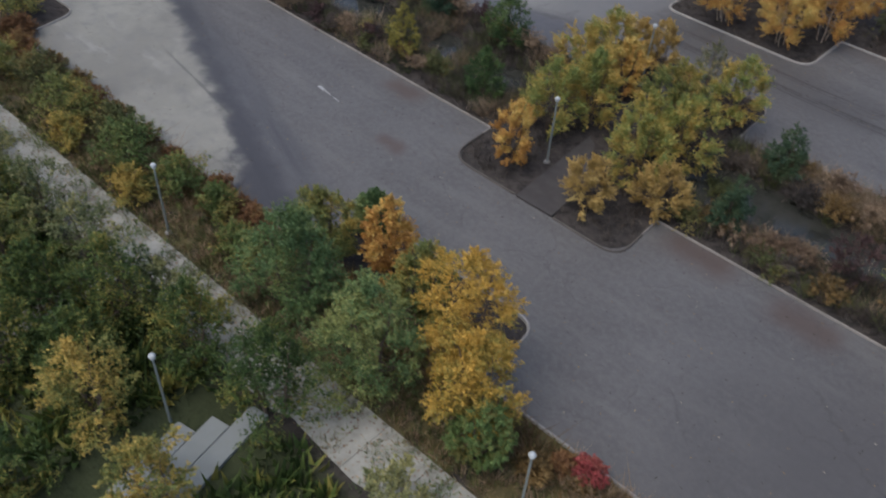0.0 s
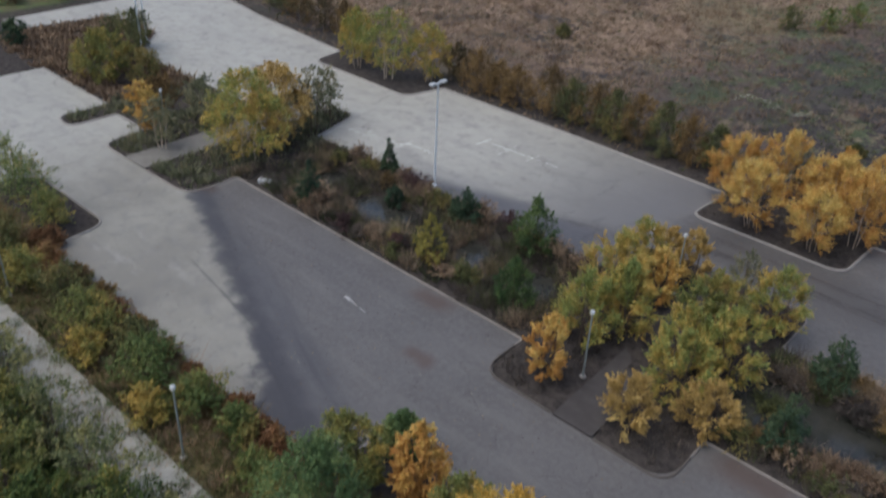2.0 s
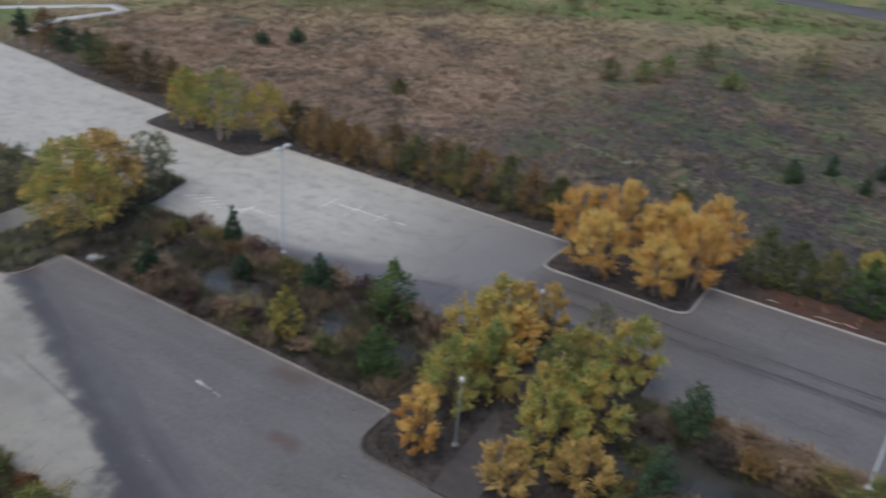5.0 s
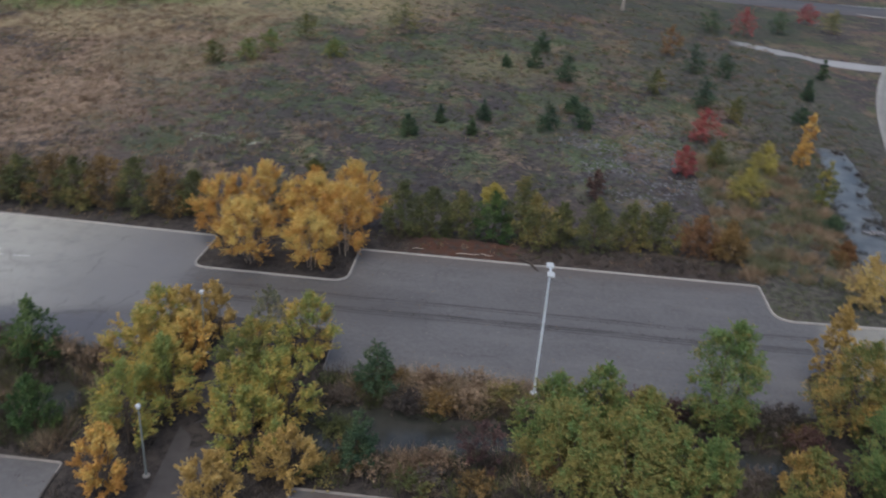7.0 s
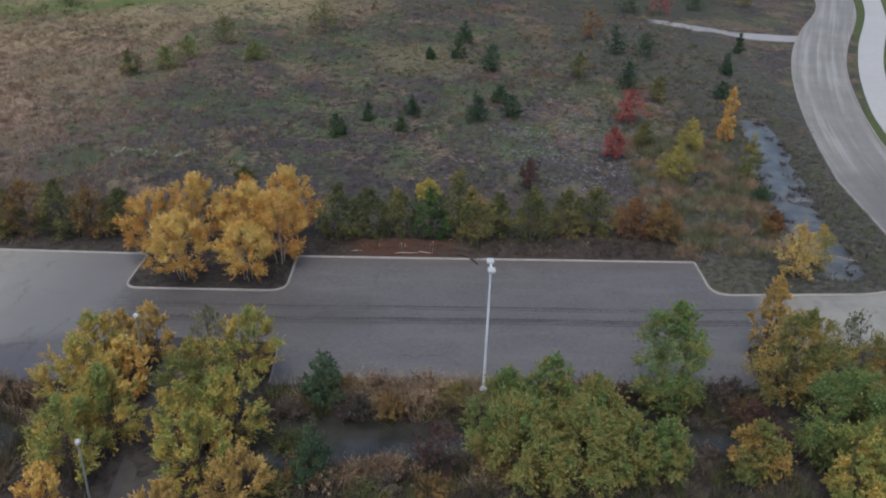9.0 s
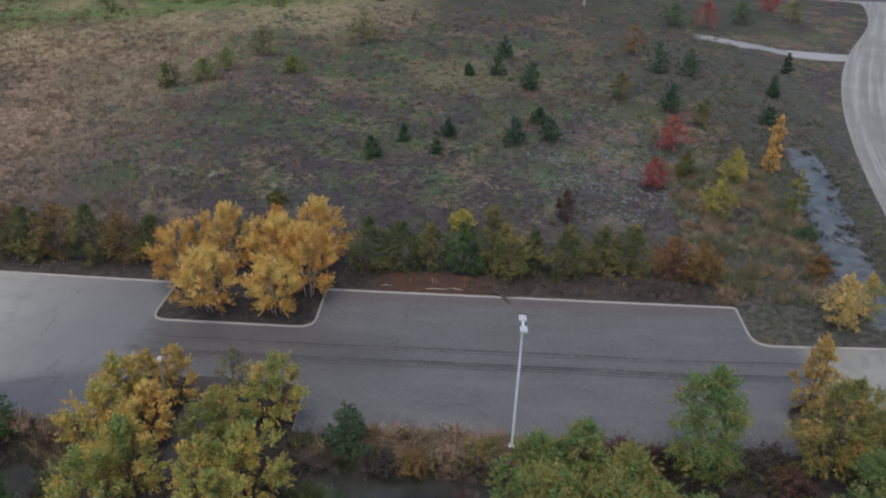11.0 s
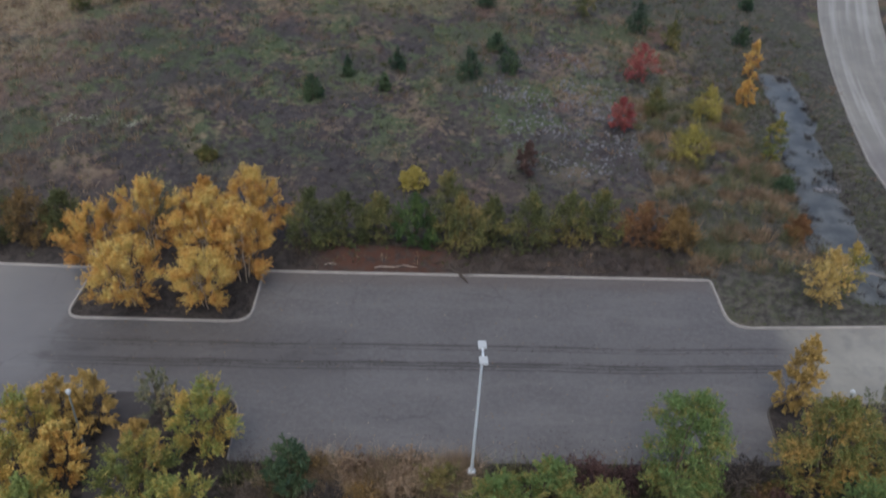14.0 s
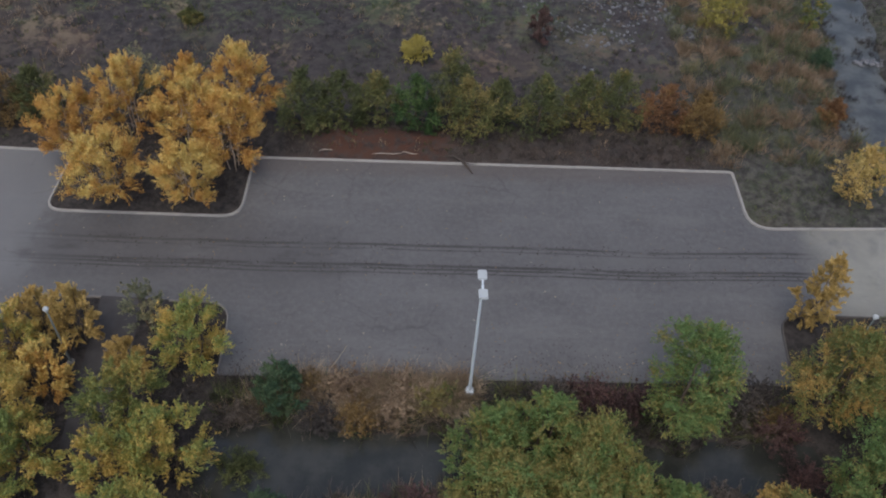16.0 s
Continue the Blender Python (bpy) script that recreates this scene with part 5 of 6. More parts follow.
# low bushes and dead undergrowth in the beds
rg = np.random.RandomState(5)
for k in range(70):
    side = k % 2
    x = rg.choice([rg.uniform(-44, -14), rg.uniform(2, 34)])
    y = rg.uniform(-21.6, -19.6) if side else rg.uniform(-29.9, -27.4)
    leaf = [L_BROWN, L_TAN, L_OLIVE, L_TAN, L_OLIVE, L_MAROON, L_RUSSET, L_TAN][rg.randint(0, 8)]
    lab = {L_BROWN: "brown withered bush on the ditch bank", L_TAN: "tan dry bush on the ditch bank", L_RUSSET: "russet bush on the ditch bank", L_MAROON: "dark maroon bush on the ditch bank", L_OLIVE: "olive bush on the ditch bank"}[leaf]
    if math.hypot(x + 43, y + 29) < 3 or (x > 13 and k % 5):
        continue
    plant("bank_bush", lab, "shrub", x, y, rg.uniform(0.9, 1.9), rg.uniform(0.8, 1.5), leaf, M_DEADWOOD, "dome", 0.02, 3, 16, 80, 0.11, 420 + k, 0, 0.012, "bushes on the ditch banks", 0.5)


for k, (x, y, h, r, leaf) in enumerate([(19.8, -20.2, 1.3, 1.3, L_BROWN), (22.2, -20.4, 1.6, 1.5, L_MAROON), (24.4, -20.6, 1.4, 1.3, L_MAROON), (30.8, -20.6, 1.5, 1.5, L_BROWN), (32.8, -22.2, 1.8, 1.6, L_MAROON), (33.6, -25.0, 1.8, 1.5, L_MAROON), (32.2, -19.9, 1.2, 1.2, L_BROWN), (28.6, -26.6, 1.2, 1.3, L_BROWN), (2.2, -21.6, 1.3, 1.4, L_BROWN), (6.6, -21.6, 1.3, 1.5, L_BROWN), (8.8, -21.8, 1.2, 1.4, L_RUSSET), (2.6, -24.6, 1.2, 1.4, L_OLIVE), (9.2, -28.0, 1.2, 1.4, L_TAN), (7.2, -28.4, 1.1, 1.2, L_TAN)]):
    lab = {L_BROWN: "brown withered bush on the ditch bank", L_MAROON: "dark maroon bush on the ditch bank", L_TAN: "tan dry bush on the ditch bank", L_RUSSET: "russet bush on the ditch bank", L_OLIVE: "olive bush on the ditch bank"}[leaf]
    plant("bank_bush", lab, "shrub", x, y, h, r, leaf, M_DEADWOOD, "dome", 0.02, 3, 24, 150, 0.09, 500 + k, 0, 0.012, "bushes on the ditch banks", 0.5)


def scatter(g, n, x0, x1, y0, y1, keep=None):
    px, py = g.uniform(x0, x1, n), g.uniform(y0, y1, n)
    ok = ~(inside(px, py, NORTH_LOT) | inside(px, py, SOUTH_LOT))
    ok &= np.minimum(away(px, py, NORTH_LOT, True), away(px, py, SOUTH_LOT, True)) > 0.45
    if keep is not None:
        ok &= keep(px, py)
    return px[ok], py[ok]


def dry_land(px, py):
    return ground_height(px, py) > -0.55


def open_field(px, py):
    return dry_land(px, py) & ~inside(px, py, TRAIL_W + TRAIL_E)


px, py = scatter(rg, 8200, -46, 34, -30.5, -19.2, lambda a, b: dry_land(a, b) & ((a < -13) | (a > 0.8)) & (np.hypot(a + 43.5, b + 28.75) > 1.3))
n = len(px)
sel = rg.uniform(0, 1, n)
for lo, hi, leaf, nm, lab in ((0, 0.5, L_STRAW, "dry_grass", "tan dry grass on the ditch banks"), (0.5, 0.8, L_BROWN, "dead_weeds", "brown dead weeds on the ditch banks"), (0.8, 1, L_WEED, "green_weeds", "low green weeds on the ditch banks")):
    q = (sel >= lo) & (sel < hi)
    if leaf is L_STRAW:
        q &= (px < 15) & (waves(px, py, 7, 91) > -0.05) & ((px < -10) | (px > 8) | (waves(px, py, 4, 92) > 0.5))
    tufts(nm, lab, "grass", px[q], py[q], rg.uniform(0.4, 1.1, q.sum()), rg.uniform(0.4, 0.9, q.sum()), 30, leaf, 8, 0.6, None, 0.018)
# the tall tan grass along the edge of the north lot
px, py = rg.uniform(5.2, 15.2, 420), rg.uniform(-20.9, -19.25, 420)
mound = waves(px, py, 2.6, 93) > -0.35
px, py = px[mound], py[mound]
tufts("tall_grass", "tall tan grass leaning over the lot's edge", "grass", px, py, rg.uniform(0.4, 0.9, len(px)), rg.uniform(0.5, 0.9, len(px)), 130, L_STRAW, 9, 1.0, None, 0.015)
# low growth in the beds with trees
px, py = scatter(rg, 2600, -13, 1, -35, -13.5, lambda a, b: (a < -7.9) | (a > -3.5))
tufts("bed_weeds", "brown weeds under the trees", "grass", px, py, rg.uniform(0.15, 0.5, len(px)), rg.uniform(0.3, 0.7, len(px)), 8, L_BROWN, 10)
px, py = scatter(rg, 420, -13, 0, -5, 1.5)
tufts("bed_weeds", "brown weeds under the birches", "grass", px, py, rg.uniform(0.1, 0.35, len(px)), rg.uniform(0.3, 0.7, len(px)), 8, L_BROWN, 11)
def off_walk(a, b):
    return dry_land(a, b) & ((a < -56) | (a > -52.2)) & (np.hypot(a + 43.5, b + 28.75) > 1.2)


px, py = scatter(rg, 2400, -70, -45, -35, -12, off_walk)
tufts("bed_weeds", "olive weeds under the trees", "grass", px, py, rg.uniform(0.3, 0.9, len(px)), rg.uniform(0.4, 0.9, len(px)), 8, L_GREY, 12, 0.6, None, 0.05)
px, py = scatter(rg, 1600, -100, -69, -30, -13, dry_land)
tufts("dry_grass", "olive tan dry grass in the far bed", "grass", px, py, rg.uniform(0.4, 1.0, len(px)), rg.uniform(0.5, 1.1, len(px)), 8, L_TAN, 13, 0.5, None, 0.1)
px, py = scatter(rg, 3600, -60, 20, -53, -48)
q = rg.uniform(0, 1, len(px)) < 0.55
tufts("verge_grass", "yellow green grass on the verge", "grass", px[q], py[q], rg.uniform(0.2, 0.7, q.sum()), rg.uniform(0.3, 0.7, q.sum()), 14, L_WEED, 14)
tufts("verge_grass", "tan grass on the verge", "grass", px[~q], py[~q], rg.uniform(0.2, 0.7, (~q).sum()), rg.uniform(0.3, 0.7, (~q).sum()), 14, L_TAN, 15)
px, py = scatter(rg, 900, -60, 16, -50, -48)
q = waves(px, py, 5, 57) + rg.normal(0, 0.4, len(px)) > 0
tufts("kerb_grass", "tall rusty grass leaning over the south kerb", "grass", px[q], py[q], rg.uniform(0.5, 1.1, q.sum()), rg.uniform(0.6, 1.1, q.sum()), 26, L_RUSSET, 58, 0.8, None, 0.02)
tufts("kerb_grass", "tall straw grass leaning over the south kerb", "grass", px[~q], py[~q], rg.uniform(0.5, 1.0, (~q).sum()), rg.uniform(0.6, 1.1, (~q).sum()), 26, L_TAN, 59, 0.8, None, 0.02)
px, py = scatter(rg, 2600, -50, 12, -72, -57, lambda a, b: (a < -8.6) | (a > -3.2) | (b > -57.4))
tufts("wood_undergrowth", "dark green undergrowth beneath the trees", "undergrowth", px, py, rg.uniform(0.3, 1.0, len(px)), rg.uniform(0.6, 1.2, len(px)), 10, L_DARKWOOD, 16, 0.6, None, 0.12)
px, py = scatter(rg, 3000, -60, 6, -56.6, -52.9, lambda a, b: waves(a, b, 4, 55) + 0.5 * waves(a, b, 1.7, 56) > -0.1)
q = rg.uniform(0, 1, len(px)) < 0.5
for keep, leaf, lab in ((q, L_SILVER, "grey green weeds creeping over the concrete path"), (~q, L_GREY, "pale dry weeds creeping over the concrete path")):
    tufts("path_weeds", lab, "weeds", px[keep], py[keep], rg.uniform(0.08, 0.35, keep.sum()), rg.uniform(0.3, 0.9, keep.sum()), 14, leaf, 24, 0.8, np.full(keep.sum(), 0.08), 0.035)
# the field
px, py = scatter(rg, 30000, -120, 60, 1, 150, open_field)
dense = rg.uniform(0, 1, len(px)) < np.clip(1.25 - py / 150, 0.25, 1)
px, py = px[dense], py[dense]
n = len(px)
kind = 0.55 * waves(px, py, 17, 21) + rg.normal(0, 0.55, n) + 0.9 * step(-px, 8, 45) + 0.25 * step(py, 60, 100)
for lo, hi, leaf, nm, lab in ((-9, -0.55, L_BROWN, "field_weeds", "brown dead weeds in the field"), (-0.55, 0.4, L_WEED, "field_weeds", "green weeds in the field"), (0.4, 0.8, L_BROWN, "field_weeds", "brown dead weeds in the field"), (0.8, 9, L_TAN, "field_grass", "tan dry grass in the field")):
    q = (kind >= lo) & (kind < hi)
    tufts(nm, lab, "grass", px[q], py[q], rg.uniform(0.1, 0.42, q.sum()), rg.uniform(0.3, 1.0, q.sum()), 11, leaf, 17, 0.5, None, 0.04)
# tall feathery grass in the west of the field
px, py = scatter(rg, 11500, -112, -6, 8, 84, open_field)
keep = 0.5 * waves(px, py, 13, 61) + 0.35 * waves(px, py, 4, 62) + rg.normal(0, 0.35, len(px)) + 1.1 * step(-px, 14, 50) > 0.45
px, py = px[keep], py[keep]
q = waves(px, py, 9, 63) + rg.normal(0, 0.4, len(px)) > 0.1
tufts("feathery_grass", "tall pinkish tan grass in the field", "grass", px[q], py[q], rg.uniform(0.3, 0.85, q.sum()), rg.uniform(0.5, 1.2, q.sum()), 11, L_TAN, 64, 0.45, None, 0.03)
tufts("feathery_grass", "tall straw-coloured grass in the field", "grass", px[~q], py[~q], rg.uniform(0.3, 0.8, (~q).sum()), rg.uniform(0.5, 1.2, (~q).sum()), 11, L_STRAW, 65, 0.45, None, 0.026)
px, py = scatter(rg, 5200, -6, 62, 30, 104, open_field)
keep = 0.6 * waves(px, py, 12, 71) + 0.45 * waves(px, py, 4.5, 72) + rg.normal(0, 0.3, len(px)) > 0.3
px, py = px[keep], py[keep]
q = rg.uniform(0, 1, len(px)) + 0.4 * waves(px, py, 9, 73) < 0.6
tufts("feathery_grass", "tan and rusty grass in the field", "grass", px[q], py[q], rg.uniform(0.25, 0.7, q.sum()), rg.uniform(0.5, 1.2, q.sum()), 12, L_TAN, 74, 0.45, None, 0.032)
tufts("field_weeds", "clumps of dark green weeds in the field", "grass", px[~q], py[~q], rg.uniform(0.2, 0.5, (~q).sum()), rg.uniform(0.5, 1.2, (~q).sum()), 14, L_WEED, 75, 0.6, None, 0.04)
# dark green bushes and tan grass on the far meadow
px, py = scatter(rg, 1500, -120, 40, 70, 128, open_field)
keep = (py - 66 > (px + 100) * 0.57 - 12) & (waves(px, py, 16, 81) + rg.normal(0, 0.3, len(px)) > -0.1)
px, py = px[keep], py[keep]
q = waves(px, py, 11, 82) + rg.normal(0, 0.4, len(px)) > -0.2
tufts("meadow_weeds", "rank dark green weeds on the far meadow", "grass", px[q], py[q], rg.uniform(0.4, 1.1, q.sum()), rg.uniform(1.0, 2.4, q.sum()), 22, L_WEED, 83, 0.7, None, 0.07)
tufts("meadow_grass", "tan grass on the far meadow", "grass", px[~q], py[~q], rg.uniform(0.4, 0.9, (~q).sum()), rg.uniform(1.0, 2.2, (~q).sum()), 20, L_TAN, 84, 0.6, None, 0.06)
# low pale flowers in a patch of the field
fx, fy = rg.uniform(-23.4, -14.4, 60), rg.uniform(22.2, 24.0, 60)
tufts("pale_flowers", "low clumps of pale flowers in the field", "flowers", fx, fy, rg.uniform(0.15, 0.4, 60), rg.uniform(0.3, 0.7, 60), 14, L_PALE, 23, 0.5, None, 0.05)
# tall tan and olive grass near the pond
px, py = scatter(rg, 420, 34, 47, 0.5, 32, open_field)
q = waves(px, py, 7, 31) + rg.normal(0, 0.5, len(px)) > 0.1
tufts("tall_grass", "tall tan grass beside the pond", "grass", px[q], py[q], rg.uniform(0.4, 1.1, q.sum()), rg.uniform(0.6, 1.1, q.sum()), 80, L_TAN, 18, 0.5, None, 0.016)
tufts("tall_weeds", "olive weeds beside the pond", "grass", px[~q], py[~q], rg.uniform(0.5, 1.3, (~q).sum()), rg.uniform(0.6, 1.1, (~q).sum()), 60, L_GREY, 19, 0.5, None, 0.016)
px, py = scatter(rg, 2200, 35.5, 56, -5.4, 44, open_field)
tufts("pond_weeds", "low green weeds round the pond", "grass", px, py, rg.uniform(0.1, 0.35, len(px)), rg.uniform(0.4, 1.0, len(px)), 12, L_WEED, 22, 0.6, None, 0.03)
px, py = scatter(rg, 1500, 2, 35, 0.6, 4.6, lambda a, b: (a < 4) | (a > 14.5) | (b > 3.2))
tufts("bank_grass", "dry grass on the bank behind the kerb", "grass", px, py, rg.uniform(0.1, 0.4, len(px)), rg.uniform(0.3, 0.6, len(px)), 10, L_BROWN, 20)

# reeds standing across the pond
px, py = rg.uniform(45, 57, 1900), rg.uniform(-1, 42, 1900)
near = np.abs(away(px, py, POND) - 2.1 + 0.9 * waves(px, py, 3, 67)) < 0.5
px, py = px[near][:420], py[near][:420]
tufts("reeds", "brown reeds standing in the shallow pond", "reeds", px, py, rg.uniform(0.2, 0.6, len(px)), rg.uniform(0.3, 0.8, len(px)), 24, L_BROWN, 66, 0.5, np.full(len(px), -0.52), 0.02)

# ---- water ----


def sheet(x0, x1, y0, y1, z):
    bm = bmesh.new()
    bm.faces.new([bm.verts.new(p) for p in ((x0, y0, z), (x1, y0, z), (x1, y1, z), (x0, y1, z))])
    return bm


tagged(part("water_1", sheet(-46, -12, -28, -20.8, -0.52), M_WATER), "still grey water in the ditch", "water", kind="structure")
tagged(part("water_2", sheet(-1, 36, -28, -20.8, -0.52), M_WATER), "still grey water in the ditch", "water", kind="structure")
tagged(part("water_3", sheet(43, 60, -2.5, 45, -0.5), M_POND), "shallow grey pond beside the road", "water", kind="structure")

# ---- lamps and poles ----


def twin_light(x, y):
    """A tall pole with two shoebox heads back to back on a short arm."""
    top = tagged(thing("parking_lot_light", x, y), "tall galvanised pole with two flat white lamp heads", "light pole", "tall lights of the lots")
    part("base", lathe([(0.3, -0.3), (0.3, 0.6), (0.26, 0.66)], 14), M_KERB, top, "round concrete footing")
    part("base_plate", block(0.42, 0.42, 0.04, (0, 0, 0.68), 0.008), M_STEEL, top)
    part("pole", lathe([(0.1, 0.66), (0.09, 3), (0.078, 7), (0.062, 10.05), (0.035, 10.12)], 12), M_STEEL, top)
    part("arm", block(0.1, 0.9, 0.08, (0, 0, 10.05), 0.015), M_STEEL, top)
    for s in (-1, 1):
        head = part("lamp_head", block(0.46, 0.62, 0.15, (0, s * 0.62, 10.08), 0.04), M_HEAD, top, "flat white lamp head")
        part("lens", block(0.36, 0.5, 0.03, (0, s * 0.62, 9.995), 0.008), M_LENS, head)
    return top


for x, y in ((15.15, -20.0), (-31.5, -19.15), (-79.8, -19.4), (-84.4, -16.2)):
    twin_light(x, y)


def path_light(x, y, turn=0.0, h=4.95):
    """A shorter grey pole with one small white hooded head."""
    top = tagged(thing("path_light", x, y, 0.05, turn), "grey steel pole with a small white lamp head", "street lamp", "short lamps along the paths")
    part("base", lathe([(0.22, -0.2), (0.22, 0.12), (0.19, 0.15)], 12), M_KERB, top, "round concrete footing")
    part("pole", lathe([(0.075, 0.14), (0.06, 2.5), (0.05, h - 0.12)], 10), M_DARKSTEEL, top)
    part("collar", lathe([(0.075, h - 0.14), (0.075, h - 0.02), (0.05, h)], 10), M_DARKSTEEL, top)
    head = part("lamp_head", lathe([(0.09, h - 0.03), (0.16, h + 0.02), (0.17, h + 0.06), (0.12, h + 0.15), (0.04, h + 0.19)], 14), M_HEAD, top, "small white domed head")
    part("lens", lathe([(0.12, h - 0.1), (0.14, h - 0.01), (0.1, h + 0.0)], 12), M_LENS, head)
    return top


for x, y in ((-8.05, -18.3), (-7.25, -31.05), (-18.6, -52.6), (-7.4, -60.2), (7.5, -52.6), (-56.9, -30.2), (-40.4, -52.5), (38.0, -17.4), (39.4, -29.2), (-49.9, -17.4)):
    path_light(x, y)

pole = tagged(thing("utility_pole", 36.0, 118.0), "weathered wooden utility pole at the far lane", "utility pole")
part("pole", lathe([(0.32, -0.2), (0.3, 4), (0.22, 11)], 10), M_WOODPOLE, pole)
part("crossarm", block(2.2, 0.12, 0.14, (0, 0, 10.3), 0.02), M_WOODPOLE, pole)

# ---- small things ----
inlet = tagged(thing("drain_inlet", -42.9, -29.0, 0.22, 20), "white concrete drain inlet with two dark slots", "drain")
part("slab", block(1.2, 0.55, 0.5, (0, 0, -0.12), 0.03), M_HEAD, inlet)
for s in (-0.3, 0.3):
    part("slot", block(0.3, 0.2, 0.03, (s, 0, 0.135), 0.005), M_DARK, inlet)

branch = tagged(thing("fallen_branch", 15.0, 0.3, 0.12), "dark broken branch lying across the kerb", "branch")
bv, bf = tubes([(np.array([(-1.1, 0.5, 0.08), (-0.5, 0.35, 0.13), (0.1, -0.1, 0.12), (0.6, -0.75, 0.0), (0.9, -1.3, -0.05)]), np.array([0.03, 0.08, 0.1, 0.08, 0.03])),
                (np.array([(-0.4, 0.32, 0.12), (-1.2, 0.2, 0.2), (-1.9, 0.35, 0.12)]), np.array([0.05, 0.03, 0.01])), (np.array([(0.3, -0.3, 0.08), (0.8, -0.4, 0.1), (1.3, -0.2, 0.0)]), np.array([0.04, 0.025, 0.01]))], 6)
part("wood", mesh_of("wood", bv, bf, True), M_DEADWOOD, branch)
for x, y, ln, a in ((5.2, 1.0, 1.3, 10), (9.6, 0.75, 2.2, 4), (11.2, 0.9, 1.4, -8), (49.5, 1.0, 2.4, -25), (32.0, -28.5, 2.6, 20)):
    st = tagged(thing("dead_stick", x, y, 0.2, a), "pale dead stick lying on the soil", "stick", "dead sticks")
    sv, sf = tubes([(np.array([(-ln / 2, 0, 0), (-ln / 5, 0.06, 0.03), (ln / 5, -0.05, 0.02), (ln / 2, 0.08, 0)]), np.array([0.02, 0.05, 0.045, 0.012]))], 5)
    part("wood", mesh_of("wood", sv, sf, True), M_WOODPOLE, st)


def stones(name, label, px, py, lo, hi, material, seed, z=None):
    """Loose angular stones as one object."""
    g = np.random.RandomState(seed)
    bm = bmesh.new()
    bmesh.ops.create_icosphere(bm, subdivisions=1, radius=1.0)
    base = np.array([v.co[:] for v in bm.verts])
    tri = np.array([[v.index for v in f.verts] for f in bm.faces])
    bm.free()
    n = len(px)
    z = ground_height(px, py) if z is None else z
    s = g.uniform(lo, hi, n) * g.uniform(0.6, 1.2, n)
    a = g.uniform(0, 6.283, n)
    v = base[None] * (1 + g.normal(0, 0.16, (n, len(base), 1))) * np.stack([s * g.uniform(0.7, 1.3, n), s, s * g.uniform(0.4, 0.7, n)], 1)[:, None]
    x = v[..., 0] * np.cos(a)[:, None] - v[..., 1] * np.sin(a)[:, None]
    y = v[..., 0] * np.sin(a)[:, None] + v[..., 1] * np.cos(a)[:, None]
    v = np.stack([x + px[:, None], y + py[:, None], v[..., 2] + (z + s * 0.15)[:, None]], -1)
    f = (tri[None] + (np.arange(n) * len(base))[:, None, None]).reshape(-1, 3)
    return tagged(part(name, mesh_of(name, v.reshape(-1, 3), f), material), label, "stones", kind="stuff")


px, py = scatter(rg, 7000, 17, 44, 10, 50, open_field)
q = waves(px, py, 8, 41) + rg.normal(0, 0.5, len(px)) - 1.6 * np.hypot((px - 30) / 13, (py - 28) / 17) ** 2 > -0.3
stones("field_stones", "pale grey stones strewn over the field", px[q], py[q], 0.06, 0.2, M_STONE, 42)
t = rg.uniform(0, 1, 60)
stones("pond_stones", "row of pale stones across the pond", 50.2 + 3.6 * t, 15.6 + 0.3 * rg.normal(0, 1, 60) - 0.3 * t, 0.12, 0.3, M_STONE, 43, np.full(60, -0.45))

# fallen leaves and scraps on the asphalt
px = np.concatenate([rg.uniform(-44, 34, 420), rg.uniform(-14, 40, 520), rg.uniform(2, 33, 320)])
py = np.concatenate([rg.uniform(-47, -31, 420), rg.uniform(-18.5, -0.3, 520), -18.6 + np.abs(rg.normal(0, 0.9, 320))])
ok = inside(px, py, NORTH_LOT) | inside(px, py, SOUTH_LOT)
px, py = px[ok], py[ok]
lv = leaves(rg, np.stack([px, py, np.full(len(px), 0.02)], 1), np.full(len(px), 0.02), np.zeros((len(px), 3)), 1, 0.1, 6.0)
lv[:, 2] = np.clip(lv[:, 2], 0.006, 0.05)
tagged(part("fallen_leaves", mesh_of("fallen_leaves", lv, np.arange(len(lv)).reshape(-1, 3)), L_LITTER), "fallen leaves and scraps strewn on the asphalt", "leaves", kind="stuff")

px, py = rg.uniform(-60, 20, 2600), rg.uniform(-56.3, -53.2, 2600)
lv = leaves(rg, np.stack([px, py, np.full(len(px), 0.1)], 1), np.full(len(px), 0.02), np.zeros((len(px), 3)), 1, 0.13, 6.0)
lv[:, 2] = np.clip(lv[:, 2], 0.095, 0.14)
tagged(part("leaf_litter", mesh_of("leaf_litter", lv, np.arange(len(lv)).reshape(-1, 3)), L_TAN), "brown leaf litter strewn on the concrete path", "leaves", kind="stuff")

# crumbs of dried mud along the tyre marks and the lot's edge
px = np.concatenate([rg.uniform(-10, 38, 1100), rg.uniform(1, 34, 700), rg.uniform(-44, 20, 500)])
py = np.concatenate([rg.choice([-8.15, -8.55, -9.95, -10.25, -10.6], 1100) + rg.normal(0, 0.16, 1100), -18.7 + np.abs(rg.normal(0, 1.0, 700)), rg.uniform(-47, -31, 500)])
ok = inside(px, py, NORTH_LOT) | inside(px, py, SOUTH_LOT)
px, py = px[ok], py[ok]
mv = leaves(rg, np.stack([px, py, np.full(len(px), 0.02)], 1), np.full(len(px), 0.02), np.zeros((len(px), 3)), 1, 0.1, 8.0)
mv[:, 2] = np.clip(mv[:, 2], 0.005, 0.05)
tagged(part("mud_crumbs", mesh_of("mud_crumbs", mv, np.arange(len(mv)).reshape(-1, 3)), M_MUD), "dark crumbs of dried mud on the asphalt", "mud", kind="stuff")

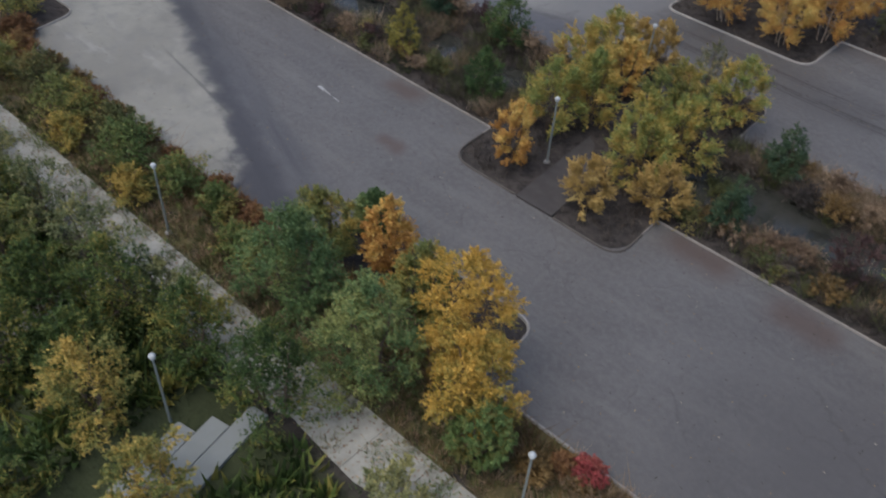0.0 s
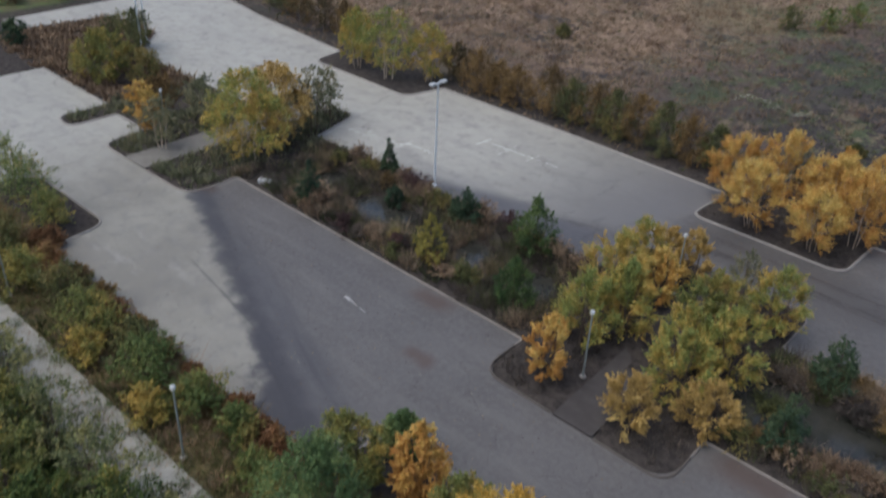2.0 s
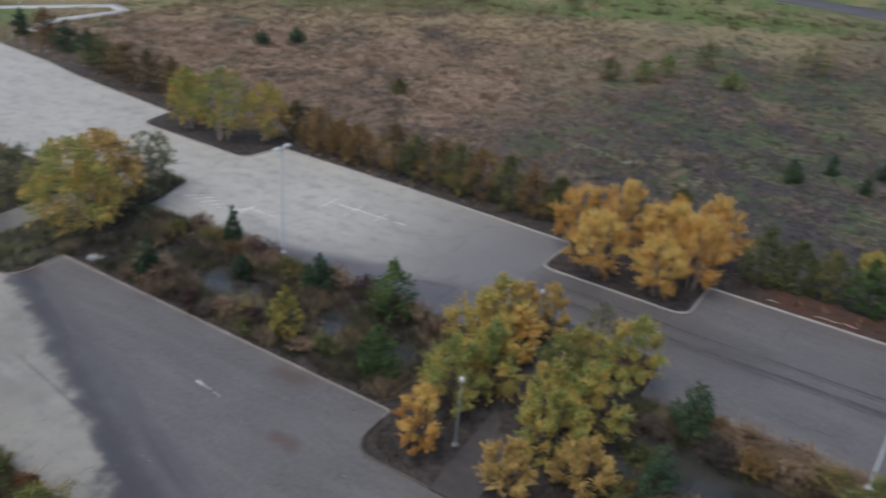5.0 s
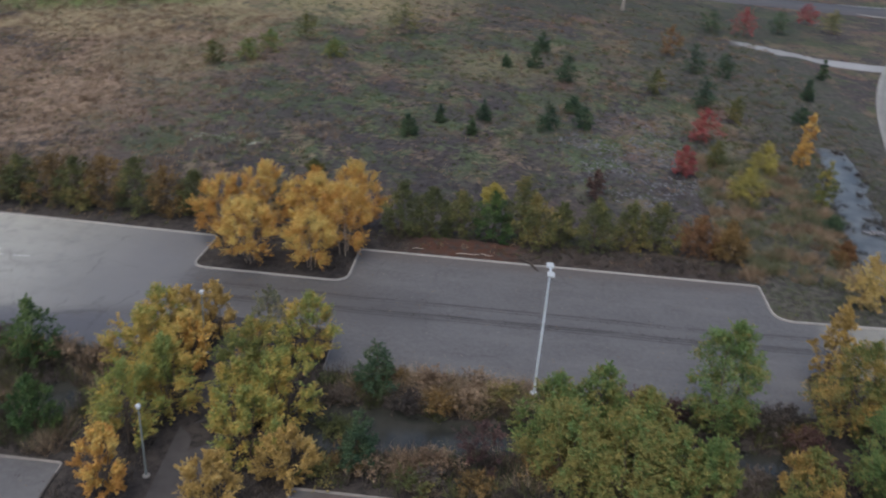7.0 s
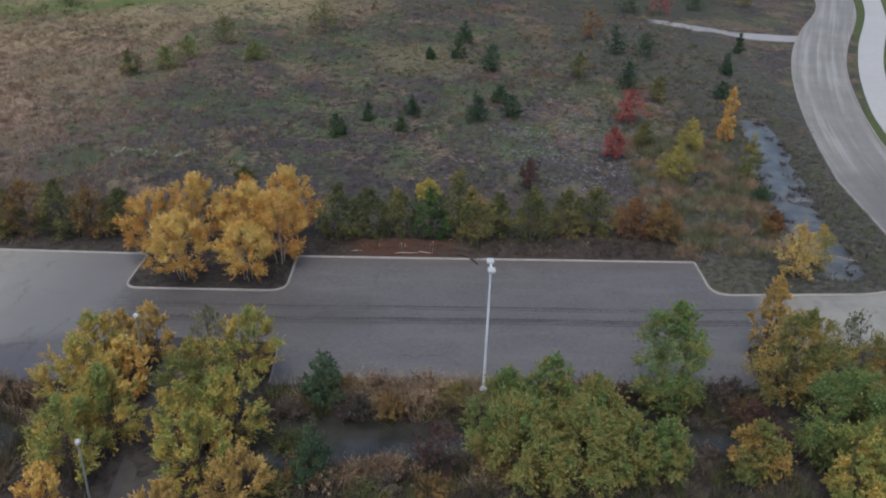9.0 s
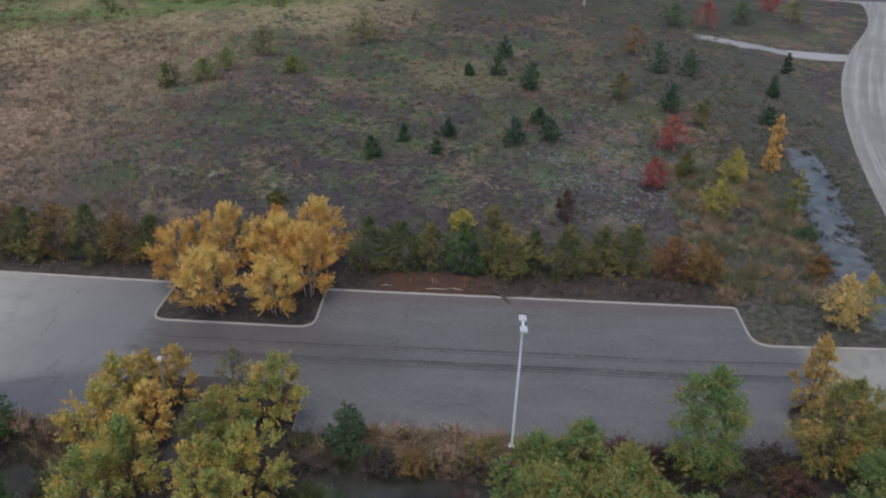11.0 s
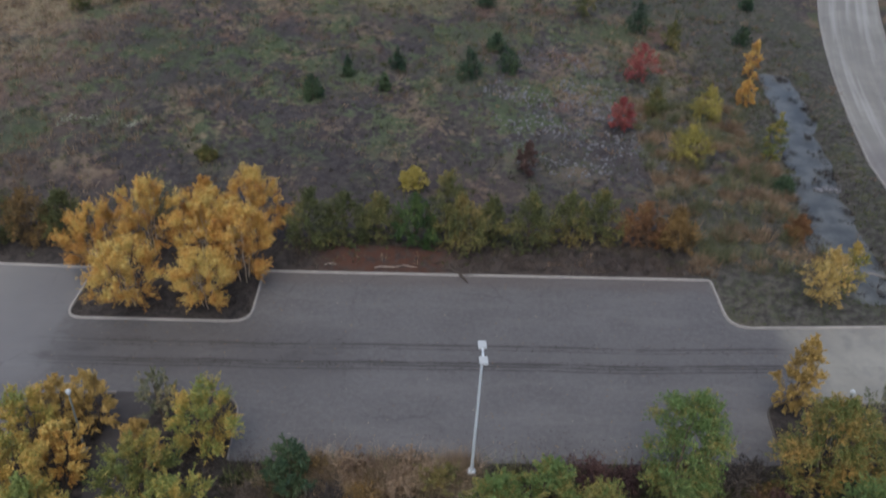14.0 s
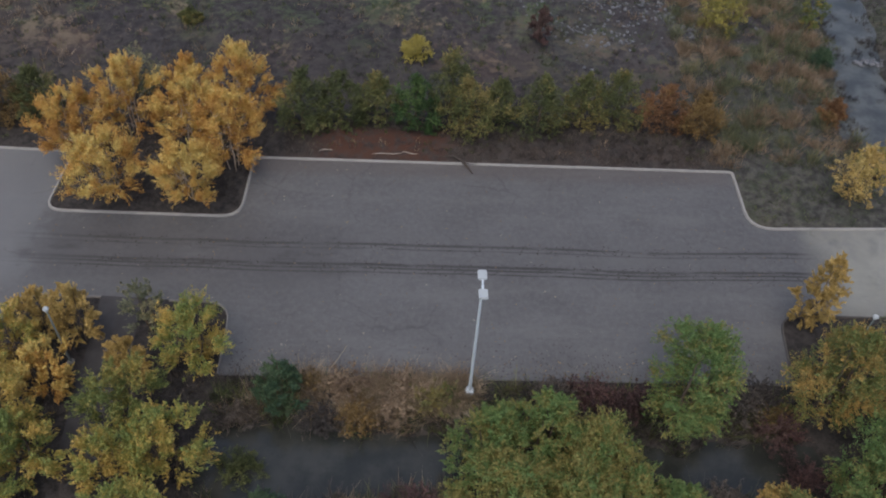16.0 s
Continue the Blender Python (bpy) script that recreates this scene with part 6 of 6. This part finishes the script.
# worn paint on the asphalt
def paint(name, label, marks, x, y, material=None):
    top = tagged(thing(name, x, y, 0.004), label, "road marking", "worn paint marks")
    for ax, ay, bx, by, w in marks:
        ln, a = math.hypot(bx - ax, by - ay), math.degrees(math.atan2(by - ay, bx - ax))
        bm = bmesh.new()
        n = max(3, int(ln / 0.35))
        g = random.Random(int(abs(ax * 37 + ay * 11)) + 3)
        up, lo = [], []
        for i in range(n + 1):
            s = i / n * ln
            up.append(bm.verts.new((s, w * (0.5 - 0.35 * g.random()), 0)))
            lo.append(bm.verts.new((s, -w * (0.5 - 0.35 * g.random()), 0)))
        for i in range(n):
            if g.random() < 0.85:
                bm.faces.new((lo[i], lo[i + 1], up[i + 1], up[i]))
        st = part("stroke", bm, material or M_PAINT, top)
        st.matrix_basis = pose(ax - x, ay - y, 0, 0, 0, a)
    return top


paint("arrow_mark", "worn white arrow painted on damp asphalt", [(-24.1, -35.8, -22.0, -36.1, 0.12), (-24.5, -35.75, -23.8, -35.82, 0.4)], -24.3, -35.8, M_FADED)
for x0, y0 in ((-40.8, -13.4), (-36.0, -7.2), (-33.0, -7.0), (-30.2, -6.9)):
    paint("stall_mark", "worn white stall lines on pale asphalt", [(x0, y0, x0 + 3.2, y0 + 0.1, 0.14), (x0 + 0.2, y0 - 1.8, x0 + 0.25, y0 + 1.0, 0.12)], x0, y0)
for i in range(6):
    paint("hatch_mark", "worn white hatching on pale asphalt", [(-47.2 + i * 1.05, -15.4, -46.0 + i * 1.05, -13.9, 0.14)], -47.2 + i * 1.05, -15.4)

# concrete path of panels and the stepped landing beside it
path = tagged(thing("path", 0, 0, 0), "pale concrete path under overhanging trees", "path", kind="structure")
bm = block(2.98, 3.28, 0.12, (0, 0, 0), 0.012)
panel_mesh = bpy.data.meshes.new("panel")
bm.to_mesh(panel_mesh)
bm.free()
panel_mesh.materials.append(M_PATH)
for i in range(50):
    p = new("panel", panel_mesh)
    p.parent = path
    p.matrix_basis = pose(-88.5 + 3 * i, -54.75, 0.02 + rg.uniform(-0.006, 0.006))
steps_ob = tagged(thing("landing", -4.3, -57.2, 0.2, 11), "stepped pale stone walk branching off the path", "landing", kind="structure")
for i, (north, z) in enumerate(((0.4, 0.0), (-1.1, 0.03), (-2.2, 0.06))):
    part("stone_slab", block(1.06, 6.6 + north, 0.5, (-0.55 - 1.08 * i, north - (6.6 + north) / 2, z - 0.1), 0.02), M_SLAB, steps_ob)
spur = tagged(part("spur_path", slab([(-18.8, -66), (-17.4, -66), (-17.4, -56.4), (-18.8, -56.4)], 0.08, 0.15), M_PATH), "narrow pale path leading into the trees", "path", kind="structure")

# far western lawns with looping paths
for line in ([(-112.6, 33), (-117.5, 34), (-130.2, 14.1), (-136, 3), (-134.5, -13), (-133, -40)], [(-112.8, 32), (-114, 18.6), (-110.5, 12.5)], [(-131, 14.5), (-146, 6), (-170, -4)]):
    v, f = ribbon(line, [(-1.1, 0.0), (-1.1, 0.1), (1.1, 0.1), (1.1, 0.0)])
    tagged(part("lawn_path", mesh_of("lawn_path", v, f), M_TRAIL), "white concrete path looping over the lawn", "path", kind="structure")
post = tagged(thing("marker_post", -137.9, 6.2), "slim white post beside the lawn path", "post", "posts along the lawn path")
part("shaft", lathe([(0.07, -0.2), (0.07, 1.3), (0.05, 1.4)], 8), M_HEAD, post)
part("cap", lathe([(0.09, 1.38), (0.09, 1.44), (0.03, 1.5)], 8), M_HEAD, post)
for x, y in ((-134.2, 11.5), (-130.4, 17.0), (-126.6, 22.4), (-122.4, 27.6), (-117.8, 33.6)):
    copy_thing(post, pose(x, y, 0))
stake = tagged(thing("planting_stake", -114.7, 8.6), "short white stake beside a hedge tree", "stake", "white stakes in the hedge row")
part("shaft", block(0.1, 0.1, 1.1, (0, 0, 0.55), 0.01), M_HEAD, stake)
part("tag", block(0.24, 0.03, 0.3, (0, -0.06, 0.95), 0.005), M_HEAD, stake)
for x, y in ((-108.2, 8.0), (-104.5, 7.4), (-98.3, 6.8)):
    copy_thing(stake, pose(x, y, 0))
cross_v, cross_f = ribbon(CROSSROAD, [(-10.3, -0.2), (-10, 0.135), (2, 0.135), (2.6, -0.2)])
tagged(part("road_2", mesh_of("road_2", cross_v, cross_f), M_ROAD), "grey asphalt crossroad at the far end", "road", kind="structure")
